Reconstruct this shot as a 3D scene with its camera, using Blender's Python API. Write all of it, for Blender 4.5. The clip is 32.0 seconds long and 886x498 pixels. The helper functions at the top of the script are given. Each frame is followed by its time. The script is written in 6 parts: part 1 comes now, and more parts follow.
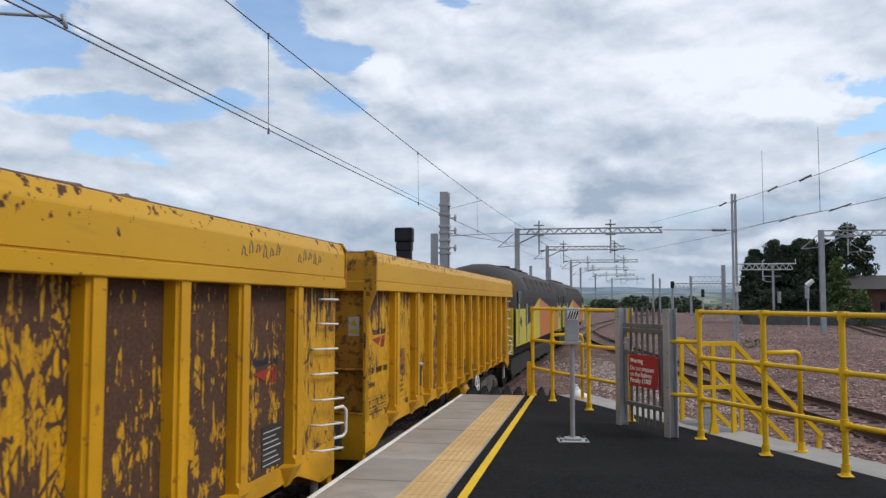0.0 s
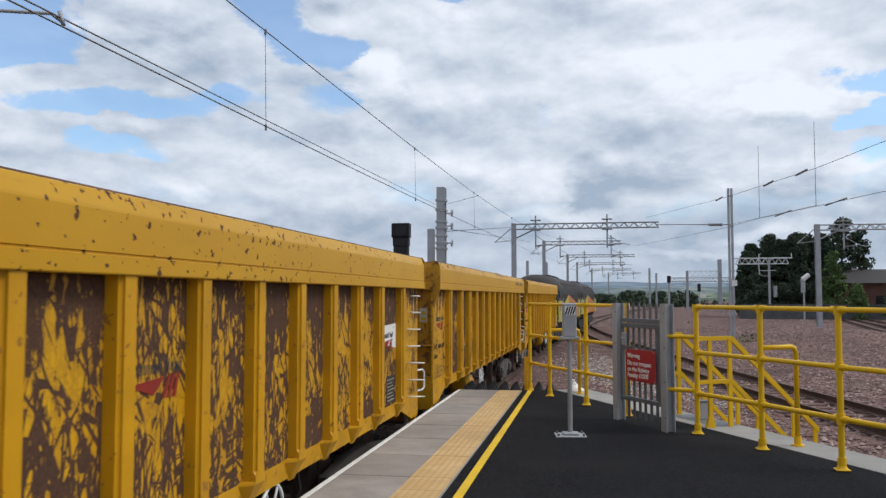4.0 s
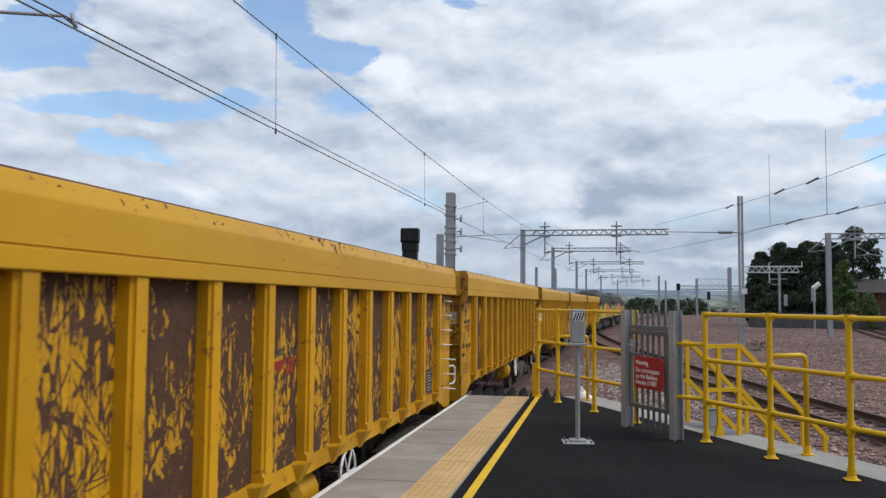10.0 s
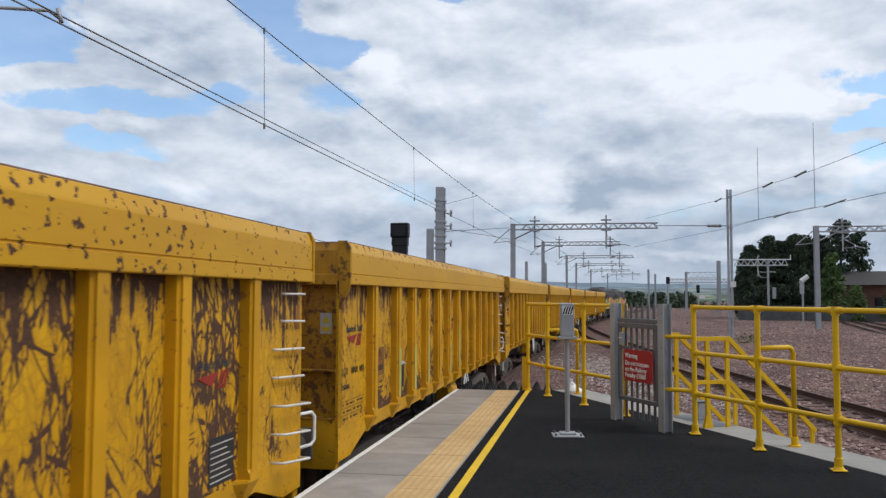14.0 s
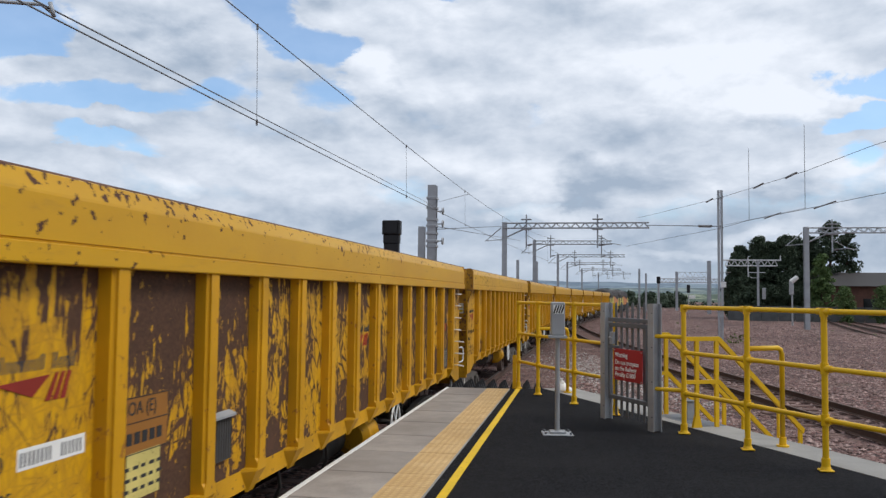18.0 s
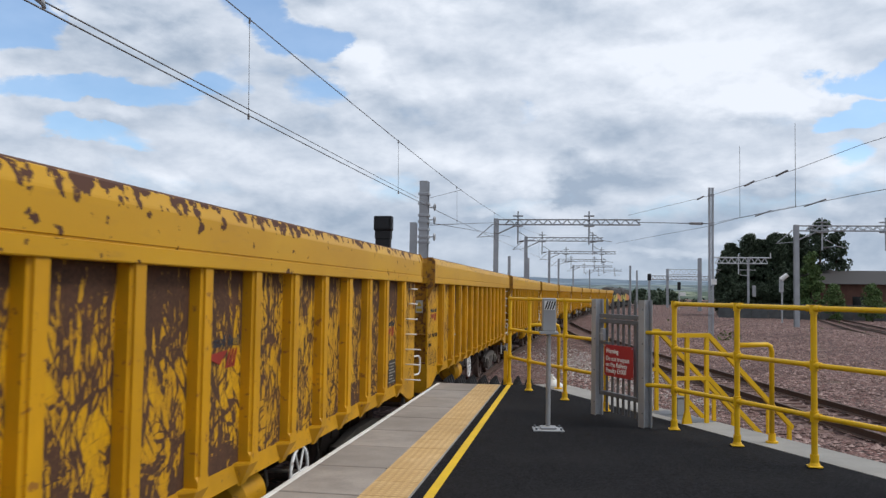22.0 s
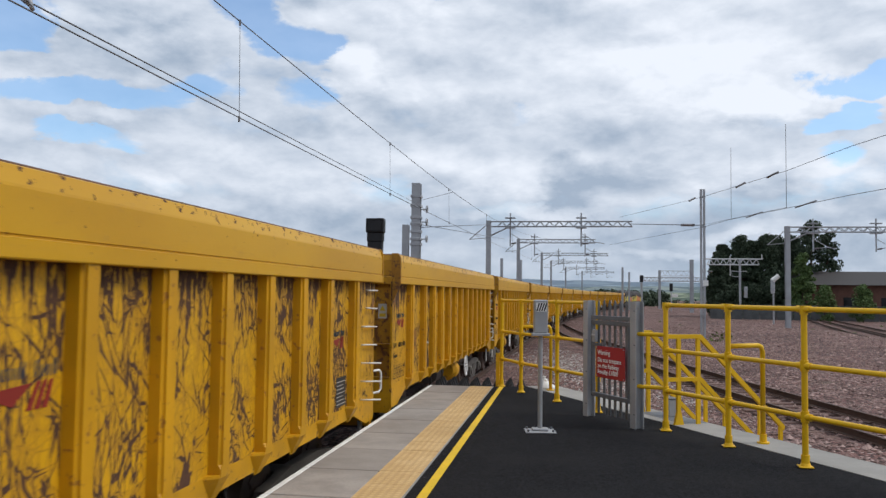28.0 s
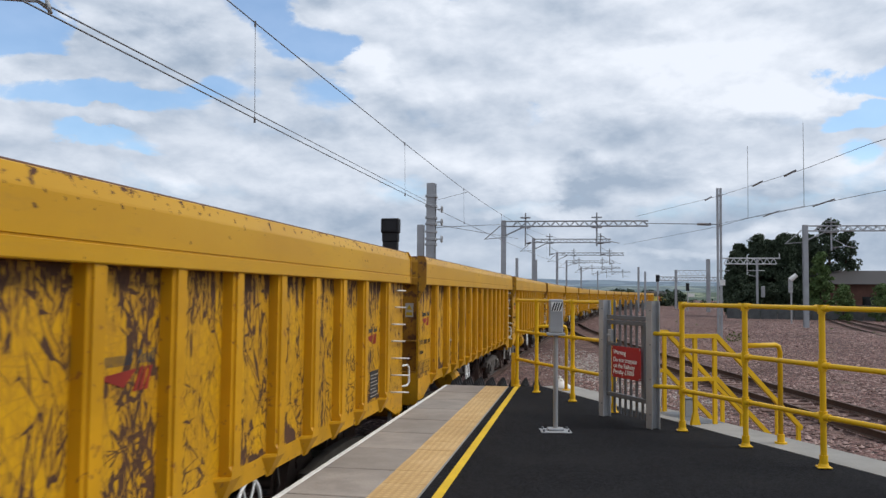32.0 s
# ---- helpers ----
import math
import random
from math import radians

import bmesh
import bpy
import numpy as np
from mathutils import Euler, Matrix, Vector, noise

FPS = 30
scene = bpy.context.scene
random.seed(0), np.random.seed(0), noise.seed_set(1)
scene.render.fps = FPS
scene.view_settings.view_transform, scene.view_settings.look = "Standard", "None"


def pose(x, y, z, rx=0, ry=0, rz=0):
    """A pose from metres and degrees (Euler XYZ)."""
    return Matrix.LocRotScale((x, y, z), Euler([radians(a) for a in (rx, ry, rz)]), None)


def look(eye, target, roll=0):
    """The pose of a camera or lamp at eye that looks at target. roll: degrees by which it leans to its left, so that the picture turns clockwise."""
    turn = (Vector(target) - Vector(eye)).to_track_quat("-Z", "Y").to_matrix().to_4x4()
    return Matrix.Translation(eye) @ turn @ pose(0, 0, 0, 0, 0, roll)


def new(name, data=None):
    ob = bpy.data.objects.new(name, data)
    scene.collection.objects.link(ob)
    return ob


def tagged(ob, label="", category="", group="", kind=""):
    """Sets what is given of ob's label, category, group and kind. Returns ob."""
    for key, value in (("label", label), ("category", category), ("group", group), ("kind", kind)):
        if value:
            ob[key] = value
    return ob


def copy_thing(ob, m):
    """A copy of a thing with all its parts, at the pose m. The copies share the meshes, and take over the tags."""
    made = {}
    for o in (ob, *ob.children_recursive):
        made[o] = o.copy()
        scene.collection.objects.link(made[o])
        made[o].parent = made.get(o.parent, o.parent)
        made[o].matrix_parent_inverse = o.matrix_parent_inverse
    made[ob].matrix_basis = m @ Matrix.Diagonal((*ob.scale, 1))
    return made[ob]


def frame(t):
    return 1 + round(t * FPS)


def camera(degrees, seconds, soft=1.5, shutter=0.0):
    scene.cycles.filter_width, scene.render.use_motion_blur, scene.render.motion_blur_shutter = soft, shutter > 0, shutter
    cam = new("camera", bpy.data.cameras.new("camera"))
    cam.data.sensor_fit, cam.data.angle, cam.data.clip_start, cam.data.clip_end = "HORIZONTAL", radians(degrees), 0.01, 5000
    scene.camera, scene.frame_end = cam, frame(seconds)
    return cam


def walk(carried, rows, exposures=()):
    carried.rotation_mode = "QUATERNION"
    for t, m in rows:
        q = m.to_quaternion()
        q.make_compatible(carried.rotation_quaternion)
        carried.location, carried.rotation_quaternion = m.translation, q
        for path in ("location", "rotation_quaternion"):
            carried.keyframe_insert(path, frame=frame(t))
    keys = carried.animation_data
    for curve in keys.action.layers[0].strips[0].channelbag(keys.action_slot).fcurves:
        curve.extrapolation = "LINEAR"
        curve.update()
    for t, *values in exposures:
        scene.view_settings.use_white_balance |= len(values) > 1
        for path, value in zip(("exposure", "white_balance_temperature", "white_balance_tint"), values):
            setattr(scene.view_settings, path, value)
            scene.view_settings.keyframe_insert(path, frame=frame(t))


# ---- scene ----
# One plan: y runs along the platform, x to its open side, z = 0 is the platform's surface.
EYE = 1.68
cam = camera(56.46, 32.0, soft=1.4, shutter=0.12)
# seconds, x, y, z, tilt, turn, lean
STAND = [
    (0, 0.000, 0.000, 1.680, 3.66, 10.58, 0.11), (0.5, -0.007, -0.012, 1.677, 3.60, 10.37, 0.27), (1, -0.007, -0.019, 1.682, 3.49, 10.30, 0.35),
    (1.5, -0.011, -0.007, 1.680, 3.48, 10.22, 0.40), (2, -0.012, -0.018, 1.685, 3.43, 10.17, 0.49), (2.5, -0.012, -0.015, 1.682, 3.47, 10.19, 0.42),
    (3, -0.011, -0.020, 1.685, 3.42, 10.20, 0.21), (3.5, -0.011, -0.019, 1.688, 3.36, 10.28, 0.00), (5.5, -0.000, -0.021, 1.686, 3.29, 10.42, -0.06),
    (6, -0.008, -0.008, 1.678, 3.43, 10.38, 0.03), (6.5, -0.004, -0.020, 1.682, 3.48, 10.44, 0.18), (7, -0.002, -0.027, 1.690, 3.62, 10.43, 0.14),
    (7.5, -0.004, -0.021, 1.688, 3.77, 10.45, 0.08), (8, 0.002, -0.023, 1.683, 3.82, 10.57, 0.13), (8.5, -0.001, -0.021, 1.688, 3.77, 10.66, 0.21),
    (9, -0.004, -0.020, 1.690, 3.71, 10.77, 0.23), (9.5, -0.002, -0.010, 1.677, 3.77, 10.93, 0.34), (10, -0.004, -0.009, 1.679, 3.71, 10.97, 0.48),
    (10.5, -0.002, -0.014, 1.674, 3.66, 10.89, 0.39), (11, -0.000, -0.002, 1.677, 3.59, 10.73, 0.33), (11.5, 0.002, -0.018, 1.684, 3.53, 10.58, 0.23),
    (12, 0.002, -0.021, 1.682, 3.50, 10.52, 0.22), (12.5, -0.003, -0.007, 1.684, 3.44, 10.53, 0.27), (13, -0.002, -0.014, 1.681, 3.39, 10.51, 0.26),
    (13.5, 0.001, -0.018, 1.681, 3.34, 10.47, 0.27), (14, 0.006, -0.016, 1.676, 3.34, 10.29, 0.17), (14.5, 0.012, -0.012, 1.674, 3.33, 10.20, 0.31),
    (16.5, 0.001, -0.008, 1.678, 3.24, 10.01, 0.67), (17, 0.009, -0.022, 1.674, 3.25, 9.92, 0.68), (17.5, 0.003, -0.023, 1.677, 3.29, 9.68, 0.71),
    (18, 0.006, -0.027, 1.680, 3.19, 9.70, 0.64), (18.5, 0.011, -0.021, 1.673, 3.26, 9.72, 0.49), (19, 0.010, -0.023, 1.676, 3.20, 9.69, 0.59),
    (19.5, 0.009, -0.012, 1.671, 3.17, 9.63, 0.70), (20, 0.011, -0.010, 1.672, 3.03, 9.52, 0.68), (20.5, 0.006, -0.008, 1.672, 2.94, 9.36, 0.63),
    (21, 0.006, -0.018, 1.672, 2.89, 9.31, 0.66), (21.5, 0.005, -0.010, 1.674, 2.94, 9.22, 0.86), (22, 0.003, -0.024, 1.673, 2.93, 9.11, 0.89),
    (22.5, 0.004, -0.015, 1.677, 2.90, 9.06, 0.88), (23, 0.004, -0.014, 1.678, 2.86, 9.04, 1.07), (23.5, 0.010, -0.012, 1.673, 2.86, 9.05, 0.84),
    (24, 0.012, -0.006, 1.671, 2.93, 8.96, 0.66), (24.5, 0.004, -0.015, 1.671, 2.87, 8.90, 0.91), (25, 0.003, -0.011, 1.669, 2.81, 8.93, 1.07),
    (25.5, 0.012, -0.004, 1.663, 2.73, 8.89, 0.94), (27.5, 0.009, -0.018, 1.674, 3.05, 8.49, 1.09), (28, 0.016, -0.016, 1.671, 3.09, 8.60, 0.70),
    (28.5, 0.014, -0.012, 1.670, 3.09, 8.71, 0.74), (29, 0.009, -0.008, 1.671, 3.03, 8.90, 0.85), (29.5, 0.010, -0.004, 1.670, 2.99, 9.03, 0.89),
    (30, 0.001, -0.017, 1.672, 2.91, 9.00, 0.94), (30.5, 0.009, -0.019, 1.667, 2.92, 9.15, 0.69), (31, 0.011, -0.015, 1.672, 2.99, 9.32, 0.64),
    (31.5, 0.021, -0.020, 1.673, 3.03, 9.48, 0.57), (32, 0.019, -0.020, 1.668, 3.08, 9.65, 0.60),
]
walk(cam, [(t, Matrix.Translation((x, y, z)) @ pose(0, 0, 0, 90, 0, turn) @ pose(0, 0, 0, tilt) @ pose(0, 0, 0, 0, 0, lean))
           for t, x, y, z, tilt, turn, lean in STAND])

# ---- light ----
SUN_UP, SUN_TURN = 52, 84          # degrees above the horizon; clockwise from +y
world = bpy.data.worlds.new("sky")
scene.world = world
world.use_nodes = True


def build_sky():
    nt = world.node_tree
    nt.nodes.clear()
    n, l = nt.nodes.new, nt.links.new

    def put(v, socket):
        if isinstance(v, (int, float)):
            socket.default_value = v
        else:
            l(v, socket)

    def math_node(op, a, b=None, c=None, clamp=False):
        m = n("ShaderNodeMath")
        m.operation, m.use_clamp = op, clamp
        for i, v in enumerate((a, b, c)):
            if v is not None:
                put(v, m.inputs[i])
        return m.outputs[0]

    def ramp(fac, lo, hi):
        m = n("ShaderNodeMapRange")
        m.interpolation_type = "SMOOTHSTEP"
        m.inputs[1].default_value, m.inputs[2].default_value = lo, hi
        l(fac, m.inputs[0])
        return m.outputs[0]

    def blend(fac, a, b, mode="MIX"):
        m = n("ShaderNodeMix")
        m.data_type, m.blend_type = "RGBA", mode
        put(fac, m.inputs[0])
        for v, i in ((a, 6), (b, 7)):
            if isinstance(v, tuple):
                m.inputs[i].default_value = (*v, 1)
            else:
                l(v, m.inputs[i])
        return m.outputs[2]

    sky = n("ShaderNodeTexSky")
    sky.sky_type, sky.sun_disc = "NISHITA", False
    sky.sun_elevation, sky.sun_rotation = radians(SUN_UP), radians(SUN_TURN)
    sky.air_density, sky.dust_density, sky.ozone_density = 1.0, 0.6, 1.5
    sep = n("ShaderNodeSeparateXYZ")
    l(n("ShaderNodeTexCoord").outputs["Generated"], sep.inputs[0])
    x, y, z = sep.outputs
    place = n("ShaderNodeCombineXYZ")
    l(x, place.inputs[0])
    l(y, place.inputs[1])
    l(math_node("MULTIPLY", z, 2.0), place.inputs[2])

    def cloud_noise(scale, detail, rough, shift, distort=0.0):
        mp = n("ShaderNodeMapping")
        mp.inputs["Location"].default_value = shift
        l(place.outputs[0], mp.inputs[0])
        t = n("ShaderNodeTexNoise")
        t.inputs["Scale"].default_value, t.inputs["Detail"].default_value = scale, detail
        t.inputs["Roughness"].default_value, t.inputs["Distortion"].default_value = rough, distort
        l(mp.outputs[0], t.inputs["Vector"])
        return t

    big = cloud_noise(4.6, 9, 0.50, (2.3, 0.2, 0.6), 0.15).outputs["Fac"]
    puff = cloud_noise(9.5, 8, 0.53, (0.7, 5.2, 1.0), 0.1).outputs["Fac"]
    puff_lit = cloud_noise(9.5, 8, 0.53, (0.69, 5.2, 0.97), 0.1).outputs["Fac"]
    wisp = cloud_noise(8.0, 8, 0.58, (7.1, 1.2, 3.0), 0.3)
    sway = n("ShaderNodeSeparateColor")
    l(wisp.outputs["Color"], sway.inputs[0])
    # compass turn and height in degrees, frayed by the noise
    turn = math_node("MULTIPLY", math_node("ARCTAN2", x, y), 180 / math.pi)
    rise = math_node("MULTIPLY", math_node("ARCSINE", z), 180 / math.pi)
    turn = math_node("ADD", turn, math_node("MULTIPLY_ADD", sway.outputs[0], 9.0, -4.5))
    rise = math_node("ADD", rise, math_node("MULTIPLY_ADD", sway.outputs[1], 4.4, -2.2))
    rise = math_node("ADD", rise, math_node("MULTIPLY_ADD", puff, 2.4, -1.2))

    def gather(rows, start):
        total = start
        for a, e, wide, tall, strength in rows:
            u = math_node("MULTIPLY", math_node("SUBTRACT", turn, a), 1 / wide)
            v = math_node("MULTIPLY", math_node("SUBTRACT", rise, e), 1 / tall)
            near = math_node("SUBTRACT", 1.0, math_node("MULTIPLY_ADD", u, u, math_node("MULTIPLY", v, v)), clamp=True)
            total = math_node("MULTIPLY_ADD", near, strength, total)
        return total

    cover = math_node("MULTIPLY_ADD", big, 0.50, math_node("MULTIPLY_ADD", puff, 0.42, 0.185))
    cover = gather(CLOUD_BANKS, gather(OPENINGS, cover))
    mask = math_node("MULTIPLY_ADD", ramp(cover, 0.40, 0.62), 0.82, 0.18)
    # sunlit shoulders against soft grey undersides
    lit = math_node("MULTIPLY_ADD", math_node("SUBTRACT", puff, puff_lit), 1.5, 0.60)
    lit = math_node("MULTIPLY_ADD", math_node("SUBTRACT", big, 0.5), -0.6, lit)
    lit = math_node("MULTIPLY_ADD", math_node("SUBTRACT", puff, 0.5), 0.6, lit)
    lit = math_node("MAXIMUM", math_node("MINIMUM", gather(CLOUD_SHADES, lit), 1.0), 0.0)
    tone = blend(lit, (0.39, 0.48, 0.61), (0.90, 0.955, 1.05))
    blue = blend(1.0, sky.outputs[0], (0.150, 0.172, 0.188), "MULTIPLY")
    mix = blend(mask, blue, tone)
    # pale haze low over the horizon
    mix = blend(math_node("MULTIPLY", ramp(z, 0.09, 0.0), 0.45), mix, (0.41, 0.50, 0.62))
    bg = n("ShaderNodeBackground")
    l(mix, bg.inputs[0])
    bg.inputs[1].default_value = 1.0
    l(bg.outputs[0], n("ShaderNodeOutputWorld").inputs[0])


# each row: compass turn from +y, height, half width, half height in degrees, strength
OPENINGS = [
    (-37.9, 15.8, 4.3, 2.4, -0.55), (-22.6, 19.3, 3.1, 1.8, -0.52), (-19.3, 17.0, 3.5, 2.0, -0.47), (-17.9, 13.5, 2.7, 1.2, -0.23),
    (-35.7, 12.1, 5.1, 1.0, -0.39), (-30.2, 12.3, 4.7, 1.0, -0.36), (-25.5, 13.3, 2.7, 1.2, -0.26), (-32.6, 9.7, 4.7, 0.7, -0.34),
    (17.3, 13.3, 2.9, 1.3, -0.55), (16.7, 10.8, 2.4, 1.2, -0.44), (-9.5, 20.3, 1.6, 0.7, -0.33), (17.5, 8.5, 1.8, 0.8, -0.26),
    (-13.1, 7.4, 3.1, 1.4, -0.13), (-3.1, 12.7, 2.4, 1.0, -0.13),
]
CLOUD_BANKS = [
    (-30.0, 16.2, 6.7, 2.7, 0.2), (-15.3, 14.9, 2.9, 2.0, 0.34), (-31.2, 10.9, 2.9, 0.8, 0.26), (-37.2, 9.9, 3.1, 1.2, 0.26),
    (-37.3, 13.7, 3.5, 1.0, 0.22), (7.3, 14.3, 11.8, 5.1, 0.2), (-6.0, 17.1, 9.8, 4.3, 0.22), (-2.1, 9.1, 15.7, 3.1, 0.18),
    (-23.6, 8.9, 10.2, 2.0, 0.14), (12.5, 8.5, 5.9, 2.4, 0.16), (9.9, 17.9, 6.3, 2.4, 0.16),
]
CLOUD_SHADES = [
    (7.6, 15.2, 13.0, 5.0, 0.27), (-28.0, 13.0, 14.0, 6.0, -0.20), (-6.0, 4.0, 40.0, 4.5, -0.34), (14.0, 4.5, 14.0, 4.0, -0.20), (-3.0, 5.6, 5.0, 0.7, 0.35), (6.0, 3.2, 6.0, 0.5, 0.35), (12.0, 4.4, 5.0, 0.6, 0.3),
    (2.8, 8.0, 5.5, 1.9, -0.55), (-0.6, 6.8, 2.7, 1.2, -0.35), (6.9, 9.3, 3.5, 1.2, -0.3), (-29.2, 15.4, 6.3, 1.8, -0.4),
    (-7.6, 11.7, 7.8, 2.0, -0.24), (-17.8, 10.2, 5.1, 2.0, -0.22), (-19.5, 19.7, 2.4, 1.0, -0.3), (3.6, 11.2, 5.9, 1.6, -0.22),
    (10.7, 6.2, 4.3, 1.4, -0.32), (-4.8, 19.3, 5.5, 1.6, -0.14), (-15.5, 14.9, 2.9, 2.0, 0.45), (12.2, 12.3, 3.5, 1.6, 0.4),
    (-12.4, 19.4, 3.5, 1.6, 0.25), (7.4, 15.0, 5.9, 2.4, 0.18), (16.6, 7.4, 2.7, 1.4, 0.35), (-4.8, 7.6, 2.7, 1.6, 0.25), (-28.0, 6.9, 2.0, 0.9, 0.3),
    (-30.9, 10.9, 2.7, 0.7, 0.3),
]
build_sky()

sun = new("sun", bpy.data.lights.new("sun", "SUN"))
sun.data.energy, sun.data.angle, sun.data.color = 2.0, radians(20), (1.0, 0.96, 0.9)
_a, _b = radians(SUN_TURN), radians(SUN_UP)
sun.matrix_world = look((math.sin(_a) * math.cos(_b) * 50, math.cos(_a) * math.cos(_b) * 50, math.sin(_b) * 50), (0, 0, 0))
scene.view_settings.exposure = -0.05


# ---- materials ----
class Nodes:
    """A short way to write a node material."""

    def __init__(self, name, rough=0.6, metal=0.0):
        self.mat = bpy.data.materials.new(name)
        self.mat.use_nodes = True
        self.nt = self.mat.node_tree
        self.bsdf = self.nt.nodes["Principled BSDF"]
        self.bsdf.inputs["Roughness"].default_value = rough
        self.bsdf.inputs["Metallic"].default_value = metal
        self.coords = self.nt.nodes.new("ShaderNodeTexCoord").outputs["Object"]
        self.info = None
        if not metal:
            self.bsdf.inputs["Specular IOR Level"].default_value = 0.3

    def put(self, value, socket):
        if isinstance(value, (int, float)):
            socket.default_value = value
        elif isinstance(value, tuple):
            socket.default_value = value if len(value) == len(socket.default_value) else (*value, 1)
        else:
            self.nt.links.new(value, socket)

    def random(self):
        if self.info is None:
            self.info = self.nt.nodes.new("ShaderNodeObjectInfo").outputs["Random"]
        return self.info

    def math(self, op, a, b=0.0, c=0.0, clamp=False):
        m = self.nt.nodes.new("ShaderNodeMath")
        m.operation, m.use_clamp = op, clamp
        for i, v in enumerate((a, b, c)):
            self.put(v, m.inputs[i])
        return m.outputs[0]

    def place(self, scale=(1, 1, 1), turn=(0, 0, 0), jitter=True):
        """Object coordinates, stretched; each object takes its own stretch of the pattern."""
        mp = self.nt.nodes.new("ShaderNodeMapping")
        mp.vector_type = "TEXTURE"      # turned first, then stretched
        mp.inputs["Scale"].default_value = tuple(1 / k for k in scale)
        mp.inputs["Rotation"].default_value = tuple(radians(a) for a in turn)
        self.nt.links.new(self.coords, mp.inputs[0])
        if jitter:
            cmb = self.nt.nodes.new("ShaderNodeCombineXYZ")
            for i, k in enumerate((37.0, 91.0, 53.0)):
                self.put(self.math("MULTIPLY", self.random(), k), cmb.inputs[i])
            self.nt.links.new(cmb.outputs[0], mp.inputs["Location"])
        return mp.outputs[0]

    def noise(self, vec=None, scale=5.0, detail=4.0, rough=0.55, distort=0.0):
        t = self.nt.nodes.new("ShaderNodeTexNoise")
        t.inputs["Scale"].default_value, t.inputs["Detail"].default_value = scale, detail
        t.inputs["Roughness"].default_value, t.inputs["Distortion"].default_value = rough, distort
        self.nt.links.new(vec or self.coords, t.inputs["Vector"])
        return t.outputs["Fac"]

    def voronoi(self, vec=None, scale=5.0, feature="F1", out="Distance"):
        t = self.nt.nodes.new("ShaderNodeTexVoronoi")
        t.feature = feature
        t.inputs["Scale"].default_value = scale
        self.nt.links.new(vec or self.coords, t.inputs["Vector"])
        return t.outputs[out]

    def step(self, fac, lo, hi):
        m = self.nt.nodes.new("ShaderNodeMapRange")
        m.interpolation_type = "SMOOTHSTEP"
        for v, i in ((fac, 0), (lo, 1), (hi, 2)):
            self.put(v, m.inputs[i])
        return m.outputs[0]

    def mix(self, fac, a, b, mode="MIX"):
        m = self.nt.nodes.new("ShaderNodeMix")
        m.data_type, m.blend_type = "RGBA", mode
        self.put(fac, m.inputs[0])
        self.put(a, m.inputs[6])
        self.put(b, m.inputs[7])
        return m.outputs[2]

    def axis(self, vec, i):
        s = self.nt.nodes.new("ShaderNodeSeparateXYZ")
        self.nt.links.new(vec, s.inputs[0])
        return s.outputs[i]

    def bump(self, height, strength=0.3, distance=0.01):
        b = self.nt.nodes.new("ShaderNodeBump")
        b.inputs["Strength"].default_value, b.inputs["Distance"].default_value = strength, distance
        self.nt.links.new(height, b.inputs["Height"])
        self.nt.links.new(b.outputs[0], self.bsdf.inputs["Normal"])

    def done(self, colour, rough=None):
        self.put(colour, self.bsdf.inputs["Base Color"])
        if rough is not None:
            self.put(rough, self.bsdf.inputs["Roughness"])
        return self.mat




def plain(name, colour, rough=0.6, metal=0.0, vary=0.18, scale=6.0, bump=0.0, spots=None):
    """Paint or metal with a soft drift of tone and a fine grain."""
    m = Nodes(name, rough, metal)
    v = m.place()
    drift = m.noise(v, scale * 0.25, 5)
    grain = m.noise(v, scale * 8, 3)
    c = m.mix(m.step(drift, 0.3, 0.7), tuple(x * (1 - vary) for x in colour), tuple(min(1, x * (1 + vary)) for x in colour))
    c = m.mix(m.math("MULTIPLY", grain, 0.25), c, tuple(x * 0.6 for x in colour))
    if spots:
        c = m.mix(m.step(m.noise(v, scale * 2.2, 6, 0.65), 0.60, 0.66), c, spots)
    if bump:
        m.bump(m.noise(v, scale * 10, 4), bump, 0.004)
    return m.done(c, m.math("MULTIPLY_ADD", drift, 0.25, rough - 0.12))


